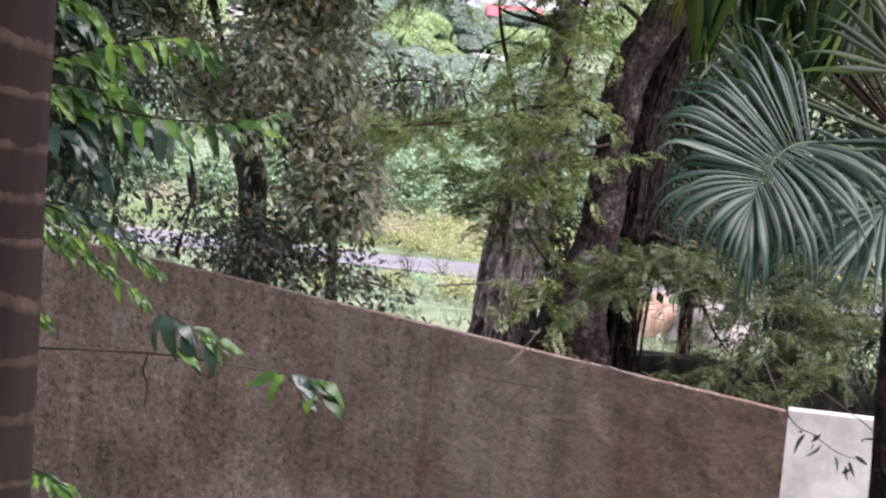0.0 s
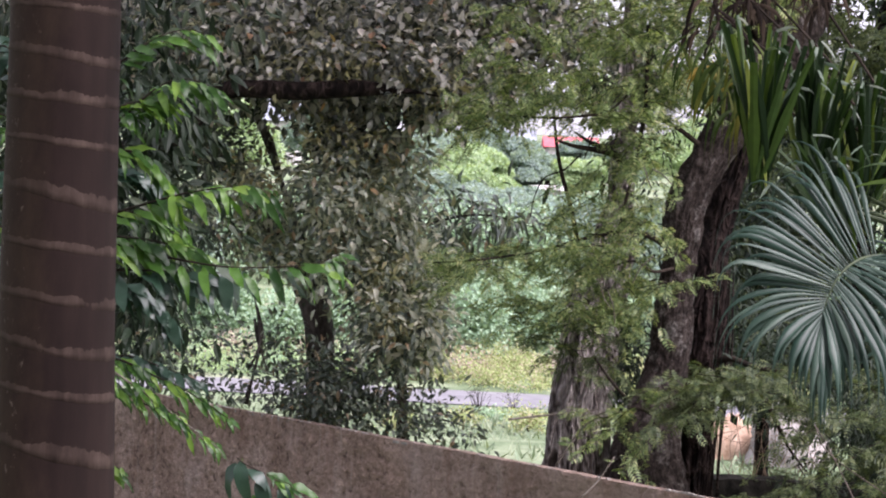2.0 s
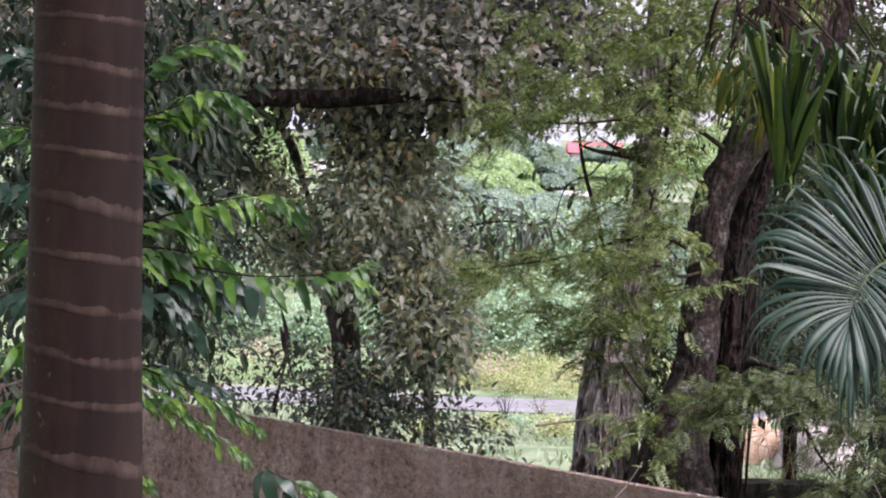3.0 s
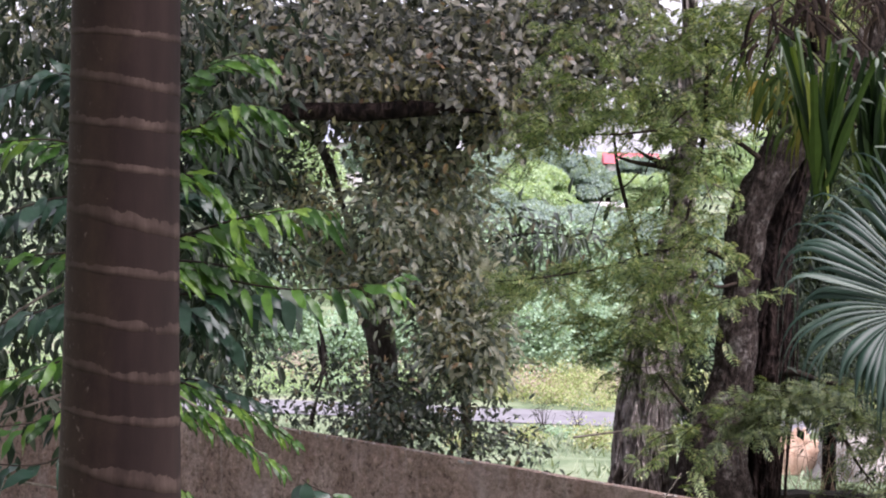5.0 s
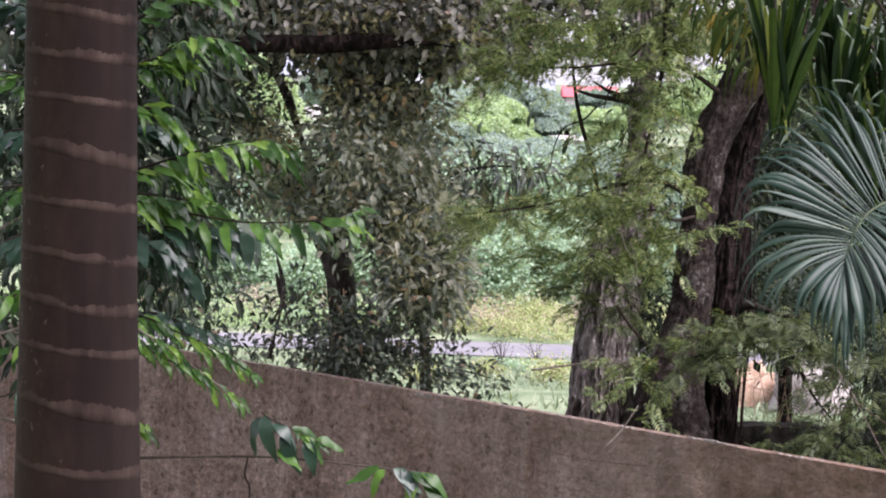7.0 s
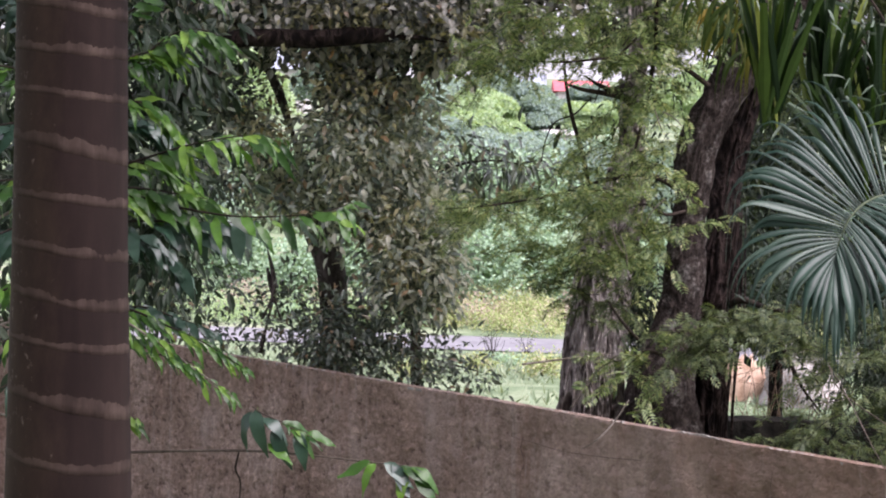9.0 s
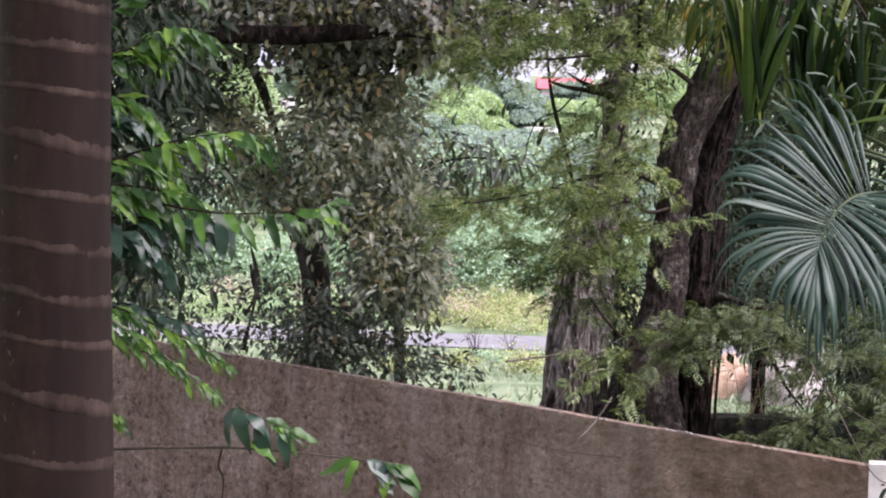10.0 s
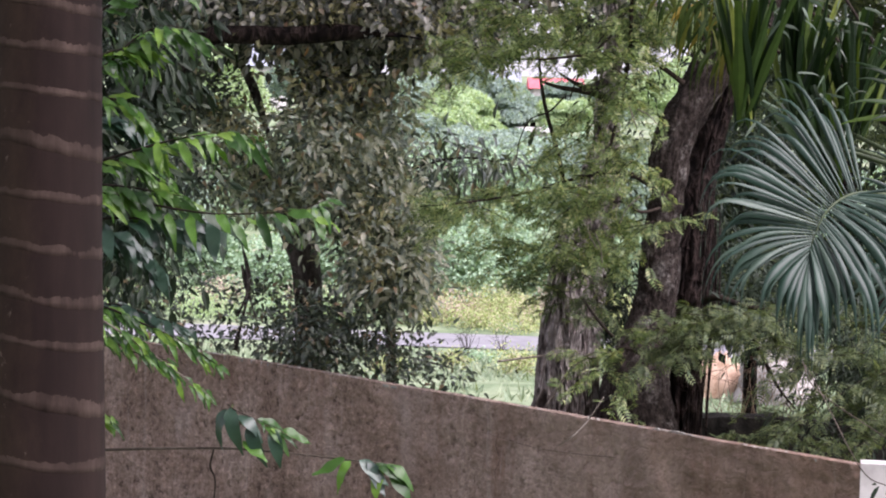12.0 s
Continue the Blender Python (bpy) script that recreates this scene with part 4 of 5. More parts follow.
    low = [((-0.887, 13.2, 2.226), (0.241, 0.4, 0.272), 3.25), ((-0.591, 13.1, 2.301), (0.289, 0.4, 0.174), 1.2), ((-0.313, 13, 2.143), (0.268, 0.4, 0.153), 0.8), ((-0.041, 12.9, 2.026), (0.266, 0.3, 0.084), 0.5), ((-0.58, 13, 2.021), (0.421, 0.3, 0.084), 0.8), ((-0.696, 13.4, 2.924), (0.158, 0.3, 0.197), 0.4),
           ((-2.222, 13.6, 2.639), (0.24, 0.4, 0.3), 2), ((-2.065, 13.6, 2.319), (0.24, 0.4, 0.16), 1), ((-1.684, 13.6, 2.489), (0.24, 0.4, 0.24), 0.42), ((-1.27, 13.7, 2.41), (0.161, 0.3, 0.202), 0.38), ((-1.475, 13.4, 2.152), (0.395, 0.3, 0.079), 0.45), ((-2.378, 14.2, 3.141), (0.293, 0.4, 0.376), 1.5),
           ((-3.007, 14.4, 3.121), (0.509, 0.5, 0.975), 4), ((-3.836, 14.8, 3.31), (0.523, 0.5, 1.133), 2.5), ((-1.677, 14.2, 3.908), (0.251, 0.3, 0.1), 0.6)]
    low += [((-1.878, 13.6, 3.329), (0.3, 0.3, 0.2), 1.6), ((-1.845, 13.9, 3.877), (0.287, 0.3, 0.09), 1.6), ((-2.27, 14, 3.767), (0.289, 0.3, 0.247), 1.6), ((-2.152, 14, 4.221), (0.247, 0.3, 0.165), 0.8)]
    # lower crown takes a darker leaf colour in place of shade
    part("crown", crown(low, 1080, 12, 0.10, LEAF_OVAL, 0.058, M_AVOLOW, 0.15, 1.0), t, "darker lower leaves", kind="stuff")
    # unseen leaf canopy overhead, added to hold back sun and sky
    high = [((R.uniform(-9, 1.5), R.uniform(-1, 11.5), R.uniform(6.8, 10)), (1.9, 1.9, 0.8), 1) for _ in range(34)]
    part("crown", crown(high, 560, 9, 0.35, LEAF_FAR, 0.42, M_AVODARK, 0.2), t, "unseen high crown added for shade", kind="stuff")


olive_tree()


def drooping_tree():
    """A slim tree further back with long dark hanging leaves."""
    base = Vector((-0.376, 17, 0.313))
    base.z = ground_height(base.x, 17)
    t = thing("slim_tree", base, "slim tree with long dark hanging leaves", "tree")
    part("trunk", tube([base, (-0.465, 17, 2.337), (-0.432, 17, 3.191), (-0.136, 17, 3.398), (0.263, 17, 3.456), (0.665, 17, 3.364)], [0.06, 0.045, 0.025, 0.012, 0.008, 0.004], M_TWIG, 8, 8), t)
    b = [((0.013, 17, 3.476), (0.42, 0.3, 0.12), 3), ((0.466, 17, 3.335), (0.42, 0.3, 0.14), 3), ((-0.233, 17, 3.246), (0.3, 0.3, 0.18), 3)]
    part("crown", crown(b, 56, 8, 0.12, LEAF_SLIM, 0.15, M_AVOLOW, 0.7), t, kind="stuff")


drooping_tree()

# ---- leafy shrub reaching across the wall ----
SHRUB_LEAVES = [leaf_shape(w, f, d, 9, pk) for w, f, d, pk in ((0.25, 0.2, 0.30, 0.40), (0.23, 0.28, 0.5, 0.36), (0.27, 0.15, 0.20, 0.42), (0.24, 0.3, 0.12, 0.38), (0.22, 0.35, 0.6, 0.36), (0.26, 0.12, 0.4, 0.42))]
for v, f in SHRUB_LEAVES:
    bend, ph = R.uniform(-.14, .14), R.uniform(0, 6)
    y = v[:, 1].copy()
    v[:, 2] += 0.035 * np.sin(y * 13 + ph) * np.sign(v[:, 0]) + 0.05 * np.sin(y * 5 + ph)
    v[:, 0] += bend * y * y
LEAF_MESHES = [mesh("leaf", v, f, M_SHRUB, True) for v, f in SHRUB_LEAVES]
LEAF_MESHES_DARK = [mesh("leaf", v * np.array([1.45, 1, 1]), f, M_SHRUBDARK, True) for v, f in SHRUB_LEAVES]
LEAF_MESHES_BROAD = [mesh("leaf", v * np.array([1.4, 1, 1]), f, M_SHRUB, True) for v, f in SHRUB_LEAVES]


def put_leaf(parent, at, direction, up, size, meshes):
    y = Vector(direction).normalized()
    x = y.cross(Vector(up)).normalized()
    z = x.cross(y)
    m = Matrix((x, y, z)).transposed().to_4x4()
    ob = new("leaf", R.choice(meshes))
    ob.parent = parent
    ob.matrix_basis = Matrix.Translation(Vector(at) - origin(parent)) @ m @ Matrix.Diagonal((size, size, size, 1))
    return ob


def leafy_branch(t, pts, radii, n, size, droop, meshes, start=0.15, material=None, end=1.0):
    """A slim twig with leaves set alternately along it on short stalks, their blades turned up to the light."""
    br = part("branch", tube(pts, [r * 0.6 for r in radii], material or M_TWIG, 7, 8), t)
    c = spline(pts, 12)
    n = int(n * 2.1)
    for i in range(n):
        s = start + (end - start) * i / max(1, n - 1)
        k = min(len(c) - 2, int(s * (len(c) - 1)))
        tan = (c[k + 1] - c[k]).normalized()
        side = tan.cross(UP).normalized() * (1 if i % 2 else -1)
        d = tan * R.uniform(0.5, 1.2) + side * R.uniform(0.2, 0.7) - UP * droop * R.uniform(0.1, 1.1) + Vector((R.uniform(-.15, .15), R.uniform(-.25, .05), R.uniform(-.12, .12)))
        up = Vector((R.uniform(-.45, .45), R.uniform(-1.1, -0.3), R.uniform(0.5, 1.0)))
        put_leaf(br, c[k] + d.normalized() * 0.008 + Vector((R.uniform(-1, 1), R.uniform(-1, 1), R.uniform(-1, 1))) * 0.012, d, up, size * R.uniform(0.75, 1.2) * (0.75 if s > 0.93 else 1), meshes)
    return br


def shrub():
    root = Vector((-1.338, 6.3, 2.394))
    root.z = 0
    t = thing("shrub", root, "leafy shrub with fresh green drooping leaves before the wall", "shrub")
    stem = [root, (-1.32, 6.2, 2.747), (-1.267, 6.1, 3.304), (-1.254, 6.1, 3.842), (-1.223, 6.1, 4.286)]
    part("stem", tube(stem, [0.03, 0.024, 0.02, 0.015, 0.01], M_TWIG, 9, 10), t)
    S = 0.092
    g, dk, wide = LEAF_MESHES, LEAF_MESHES_DARK, LEAF_MESHES_BROAD
    L = leafy_branch
    T = [0.009, 0.007, 0.005, 0.003, 0.002]
    # the long level twig with large hanging leaves
    L(t, [(-1.217, 6, 3.362), (-1.049, 5.9, 3.417), (-0.9, 5.9, 3.387), (-0.713, 5.8, 3.367), (-0.542, 5.8, 3.371), (-0.431, 5.8, 3.387), (-0.351, 5.8, 3.416)], T, 14, 0.115, 1.2, g + wide, 0.1)
    L(t, [(-1.181, 6, 3.322), (-1.022, 5.9, 3.342), (-0.882, 5.9, 3.342), (-0.76, 5.9, 3.341), (-0.638, 5.9, 3.356)], T, 10, 0.135, 1.5, dk, 0.1)
    L(t, [(-1.182, 6, 3.437), (-1.023, 5.9, 3.443), (-0.901, 5.9, 3.429), (-0.779, 5.9, 3.41)], T, 14, 0.11, 0.9, g, 0.1)
    # the upper sprigs
    L(t, [(-1.168, 6, 3.72), (-1.028, 5.9, 3.825), (-0.942, 5.9, 3.904), (-0.841, 5.8, 3.929), (-0.756, 5.8, 3.908)], T, 15, 0.105, 0.95, g, 0.2)
    L(t, [(-1.168, 6, 3.773), (-1.054, 5.9, 3.841), (-0.968, 5.9, 3.864), (-0.89, 5.9, 3.859)], T, 13, 0.105, 1.0, g, 0.15)
    L(t, [(-1.188, 6, 3.913), (-1.074, 6, 3.986), (-0.978, 6, 4.058), (-0.873, 6, 4.095), (-0.798, 6, 4.079)], T, 12, 0.11, 1.0, g, 0.2)
    L(t, [(-1.185, 6, 3.667), (-1.053, 5.9, 3.706), (-0.983, 5.9, 3.696), (-0.904, 5.9, 3.628), (-0.871, 5.9, 3.551)], T, 15, 0.10, 0.7, g, 0.15)
    L(t, [(-1.204, 6.1, 3.596), (-1.087, 6.1, 3.644), (-1.006, 6.1, 3.628), (-0.915, 6.1, 3.558)], T, 12, 0.105, 0.8, dk, 0.2)
    # a row of drooping leaves on a thin twig
    L(t, [(-1.147, 6, 3.491), (-0.972, 5.9, 3.545), (-0.819, 5.8, 3.587), (-0.683, 5.8, 3.61), (-0.563, 5.8, 3.606)], T, 15, 0.105, 1.2, g, 0.25)
    L(t, [(-1.185, 6.1, 3.507), (-1.059, 6.1, 3.519), (-0.95, 6.1, 3.494), (-0.86, 6.1, 3.442)], T, 13, 0.10, 0.8, g, 0.15)
    L(t, [(-1.201, 6.2, 3.249), (-1.092, 6.2, 3.279), (-0.99, 6.2, 3.236), (-0.925, 6.2, 3.173)], T, 11, 0.105, 0.9, dk, 0.2)
    # the low sprigs over the wall top
    L(t, [(-1.196, 6, 3.1), (-1.044, 5.9, 3.024), (-0.929, 5.9, 2.952), (-0.841, 5.9, 2.888), (-0.735, 5.9, 2.816), (-0.696, 5.9, 2.777)], T, 22, 0.068, 0.5, g, 0.1, M_TWIGPALE, 0.8)
    L(t, [(-1.216, 6.1, 3.046), (-1.062, 6, 3.058), (-0.937, 6, 3.008), (-0.821, 6, 2.957), (-0.695, 6, 2.879)], T, 24, 0.068, 0.55, g, 0.15)
    L(t, [(-1.196, 6.1, 2.947), (-1.061, 6, 2.96), (-0.963, 6, 2.918), (-0.855, 6, 2.893)], T, 15, 0.066, 0.55, g, 0.2)
    L(t, [(-1.217, 6.2, 3.01), (-1.053, 6.1, 3.059), (-0.926, 6.1, 3.026), (-0.799, 6.1, 2.983)], T, 14, 0.066, 0.6, dk, 0.2)
    # dark leaf mass paints the shade behind the green sprigs
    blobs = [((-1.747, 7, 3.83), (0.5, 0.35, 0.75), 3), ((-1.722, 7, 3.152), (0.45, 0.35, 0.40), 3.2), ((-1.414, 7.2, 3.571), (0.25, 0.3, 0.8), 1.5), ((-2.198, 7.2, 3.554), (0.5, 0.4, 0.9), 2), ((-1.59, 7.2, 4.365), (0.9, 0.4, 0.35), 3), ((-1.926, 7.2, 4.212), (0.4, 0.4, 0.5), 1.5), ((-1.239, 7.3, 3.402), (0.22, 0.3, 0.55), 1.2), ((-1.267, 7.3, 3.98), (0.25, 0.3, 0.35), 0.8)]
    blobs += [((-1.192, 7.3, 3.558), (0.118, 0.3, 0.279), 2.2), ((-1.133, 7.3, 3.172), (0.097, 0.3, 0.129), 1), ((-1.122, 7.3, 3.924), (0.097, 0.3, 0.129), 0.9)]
    part("crown", crown(blobs, 700, 8, 0.09, LEAF, 0.075, M_AVODARK, 0.8), t, "inner leaves with shade in their colour", kind="stuff")
    # two low sprigs on a thin bare twig across the wall
    tw = part("branch", tube([(-1.318, 6.2, 2.553), (-1.08, 6.1, 2.589), (-0.795, 6, 2.618), (-0.617, 6, 2.618), (-0.456, 6, 2.607), (-0.314, 6, 2.594), (-0.153, 6, 2.58)], [0.006, 0.005, 0.0045, 0.004, 0.003, 0.003, 0.002], M_TWIGMID, 7, 8), t, "thin bare twig")
    for (p, d, sz, ms) in [((-0.667, 5.95, 2.755), (-0.5, -0.2, -0.9), 0.11, dk), ((-0.653, 5.95, 2.759), (0.1, -0.3, -1), 0.13, dk), ((-0.631, 5.95, 2.733), (0.9, -0.2, -0.5), 0.10, dk), ((-0.595, 5.95, 2.703), (0.3, -0.3, -1), 0.12, dk),
                           ((-0.569, 5.95, 2.722), (0.9, 0.1, -0.2), 0.09, wide), ((-0.542, 5.95, 2.699), (0.9, -0.1, -0.6), 0.10, wide), ((-0.525, 5.95, 2.694), (0.4, -0.3, -1), 0.11, dk), ((-0.489, 5.95, 2.688), (1, 0, -0.3), 0.09, wide), ((-0.612, 5.95, 2.653), (0.7, -0.3, -0.5), 0.09, wide),
                           ((-0.293, 5.95, 2.601), (-1, -0.2, -0.5), 0.10, wide), ((-0.276, 5.95, 2.598), (-0.4, -0.3, -0.5), 0.09, wide), ((-0.249, 5.95, 2.597), (0.7, -0.2, -0.4), 0.11, dk), ((-0.223, 5.95, 2.594), (0.6, -0.3, -0.8), 0.11, dk), ((-0.196, 5.95, 2.591), (0.9, -0.3, -0.3), 0.10, wide), ((-0.184, 5.95, 2.587), (-0.2, -0.3, -0.9), 0.10, wide), ((-0.161, 5.95, 2.588), (1, -0.2, -0.5), 0.10, wide), ((-0.152, 5.95, 2.585), (0.6, -0.3, -1), 0.12, wide)]:
        put_leaf(tw, p, d, (R.uniform(-.3, .3), -0.7, 0.8), sz * 1.12, ms)
    L(t, [(-0.658, 5.9, 2.774), (-0.631, 5.95, 2.745), (-0.56, 5.95, 2.716), (-0.489, 5.95, 2.688)], [0.003, 0.003, 0.002, 0.0015], 3, 0.07, 0.4, g)
    L(t, [(-1.32, 6.2, 2.747), (-1.135, 6.1, 2.728), (-1.045, 6.1, 2.693)], [0.006, 0.004, 0.002], 5, S * 0.8, 0.8, g, 0.5)
    for p in ([(-1.622, 6, 2.94), (-1.532, 6, 2.978), (-1.449, 6.1, 3.006)], [(-1.638, 6, 2.737), (-1.547, 6, 2.73), (-1.445, 6.1, 2.697)], [(-1.626, 6, 3.236), (-1.537, 6, 3.3), (-1.453, 6.1, 3.36)]):
        part("branch", tube(p, [0.004, 0.0045, 0.005], M_TWIGPALE, 6, 6), t, "thin bare twig")
    part("branch", tube([(-0.709, 6, 2.614), (-0.719, 6, 2.562), (-0.703, 6, 2.518), (-0.707, 6, 2.446)], [0.003, 0.004, 0.003, 0.002], M_TWIG, 6, 6), t, "dead hanging twig")
    L(t, [(-1.129, 6.1, 2.209), (-1.02, 6, 2.212), (-0.919, 6, 2.166)], [0.005, 0.004, 0.002], 6, S, 0.5, g, 0.3)
    # the side beyond the palm
    for y0, y1, ms, n in ((-60, -30, dk, 16), (60, 40, g, 14), (150, 190, dk, 14), (250, 240, g, 14), (330, 380, dk, 14), (430, 470, g, 14), (520, 540, g, 12), (600, 590, dk, 8)):
        L(t, [(-1.273, 6.1, 3.484), Vector((-1.4, 6.0, 3.9 - y0 * 0.00175)), Vector((-1.75, 5.8, 3.85 - y1 * 0.00175))], [0.008, 0.006, 0.002], n, S * 1.25, 0.8, ms, 0.3)


shrub()


# ---- fan palm ----
def leaflet(hub, d, n, length, width, droop, curl, stiff=0.5, rows=14, root=0.12, tip=0.07, fold=0.55):
    """One folded strap of a fan leaf: stiff at first, its thin tip hanging over."""
    d = Vector(d).normalized()
    v, f = [], []
    side = d.cross(Vector(n)).normalized()
    pts = []
    p = Vector(hub)
    cur = d.copy()
    for i in range(rows + 1):
        pts.append((p.copy(), cur.copy()))
        s = i / rows
        cur = (cur + Vector((0, 0, -1)) * (droop * s + curl * max(0, s - stiff) ** 1.5)).normalized()
        p = p + cur * length / rows
    for i, (q, c) in enumerate(pts):
        s = i / rows
        w = width * 0.5 * (root + (1 - root) * min(1, s / 0.45)) * (1 if s < 0.45 else max(tip, 1 - ((s - 0.45) / 0.45) ** 0.9))
        nn = side.cross(c).normalized()
        if nn.dot(Vector(n)) < 0:
            nn = -nn
        v += [q - side * w - nn * w * fold, q + nn * w * 0.3 * fold, q + side * w - nn * w * fold]
    for i in range(rows):
        a = 3 * i
        f += [(a, a + 1, a + 4, a + 3), (a + 1, a + 2, a + 5, a + 4)]
    return v, f


def fan_frond(t, hub, axis, normal, n, a0, a1, length, width, droop, curl, material, foot, label, costa=0.25, cup=0.25, stiff=0.5, uneven=0.12):
    """A fan leaf: straps spread from a0 to a1 degrees about its midrib."""
    hub, axis, normal = Vector(hub), Vector(axis).normalized(), Vector(normal).normalized()
    axis = (axis - normal * axis.dot(normal)).normalized()
    across = normal.cross(axis)
    fr = part("frond", tube([foot, (Vector(foot) + hub) * 0.5 + Vector((0, 0, 0.06)), hub, hub + axis * length * costa], [0.012, 0.009, 0.007, 0.003], M_SHRUB_STEM, 8, 8), t, label)
    for i in range(n):
        a = radians(a0 + (a1 - a0) * (i + 0.5 + R.uniform(-.25, .25)) / n)
        d = axis * math.cos(a) + across * math.sin(a) + normal * (cup + R.uniform(-.25, .25))
        root = hub + axis * length * costa * max(0, math.cos(a)) * R.uniform(0.7, 1)
        v, f = leaflet(root, d, normal, length * R.uniform(1 - 1.5 * uneven, 1 + uneven), width * R.uniform(0.7, 1.2), droop * R.uniform(0.6, 1.5), curl * R.uniform(0.5, 1.4), stiff)
        part("leaflet", (v, f, material, True), fr)


def arching_frond(t, rib, foot):
    """A large fan leaf: folded straps leave a down-curving midrib on both sides and all round its end, and hang over."""
    fr = part("frond", tube([foot, *rib], [0.010, 0.008, 0.006, 0.0045, 0.0035, 0.0025, 0.0015], M_SHRUB_STEM, 8, 8), t, "grey-green fan frond with hanging strap tips")
    c = spline(rib, 12)
    n = 92
    for i in range(n):
        k = (i + 0.5 + R.uniform(-.3, .3)) / n
        a = 96 + 274 * k
        s = 0.22 + 0.78 * math.sin(math.pi * min(1, max(0, (a - 96) / 348))) ** 0.9 if a < 270 else 1 - 0.72 * ((a - 270) / 100) ** 0.8
        root = c[min(len(c) - 1, int(s * (len(c) - 1)))]
        a = radians(a + R.uniform(-3, 3))
        d = Vector((math.cos(a), 0.62 * math.sin(a) - 0.12 + R.uniform(-.2, .2), math.sin(a)))
        up = math.sin(a)
        if radians(195) < a < radians(262) and R.random() < 0.35:
            continue
        ln = (0.58 + 0.08 * up) * (0.64 if radians(195) < a < radians(245) else 0.84 if radians(245) <= a < radians(300) else 0.9 if radians(140) < a <= radians(195) else 1) * R.uniform(0.82, 1.12)
        v, f = leaflet(root, d, (R.uniform(-.5, .4), -0.7, 0.7 + R.uniform(-.35, .35)), ln, (0.031 - 0.008 * up) * R.uniform(0.7, 1.25), R.uniform(0.05, 0.13) if up > 0.15 else R.uniform(0.16, 0.34), R.uniform(1.8, 4.4) if R.random() < 0.7 else R.uniform(5, 8), R.uniform(0.36, 0.56), 16, 0.14, 0.07, 0.75)
        part("leaflet", (v, f, M_FAN, True), fr)


M_SHRUB_STEM = plain_mat("green_stalk", (0.03, 0.045, 0.02), (0.055, 0.078, 0.034), 10, 0.5, 0.3)


def upright_frond(t, hub, n, a0, a1, long, short, width, foot):
    """Broad dark straps standing up from the stalk, their pale tips snapped and hanging."""
    hub = Vector(hub)
    fr = part("frond", tube([foot, (Vector(foot) + hub) * 0.5, hub], [0.012, 0.010, 0.008], M_SHRUB_STEM, 8, 8), t, "upright dark frond with snapped pale tips")
    for i in range(n):
        k = (i + R.uniform(-.4, 1.4)) / n
        a = radians(a0 + (a1 - a0) * k)
        d = Vector((math.sin(a), R.uniform(-.35, .25), math.cos(a)))
        facing = Vector((R.uniform(-1.6, 1.6), -1, R.uniform(-.1, .4)))
        ln = (long + (short - long) * k) * R.uniform(0.72, 1.06)
        at = hub + Vector((R.uniform(-.04, .04), R.uniform(-.06, .06), R.uniform(-.05, .08)))
        v, f = leaflet(at, d, facing, ln, width * R.uniform(0.7, 1.25), R.uniform(-0.005, 0.02), 0.3, 0.5, 12, 0.3, R.uniform(0.35, 0.7), 0.22)
        part("leaflet", (v, f, M_FANGREEN, False), fr)
        if R.random() < 0.55:
            end, way = v[-2], (v[-2] - v[-5]).normalized()
            d = way * R.uniform(-.1, .5) + Vector((R.uniform(-.5, .9), R.uniform(-.5, 0.1), R.uniform(-1.0, 0.05)))
            v, f = leaflet(end, d, facing, R.uniform(0.05, 0.12), width * R.uniform(0.18, 0.4), R.uniform(0.1, 0.4), 1.0, 0.4, 7, 0.8, 0.07, 0.2)
            part("leaflet_tip", (v, f, M_TIP, True), fr)


def hanging_frond(t, hub, n, length, lean, material, label, foot):
    """A spent frond: narrow straps arching out a little, then hanging straight down."""
    hub = Vector(hub)
    fr = part("frond", tube([foot, (Vector(foot) + hub) * 0.5 + Vector((0, 0.2, 0.1)), hub], [0.007, 0.006, 0.005], M_TWIG, 8, 8), t, label)
    for i in range(n):
        a = radians(lean + R.uniform(-75, 75))
        d = Vector((math.sin(a), R.uniform(-.6, .3), R.uniform(-1.0, -0.1)))
        v, f = leaflet(hub + Vector((R.uniform(-.07, .07), R.uniform(-.1, .1), R.uniform(-.10, .08))), d, (R.uniform(-.6, .6), -1, 0.3), length * R.uniform(0.45, 1.0), 0.021 * R.uniform(0.5, 1.2), R.uniform(0.3, 1.2), 0.2, 0.5, 12, 0.4, 0.07, 0.25)
        part("leaflet", (v, f, material, True), fr)


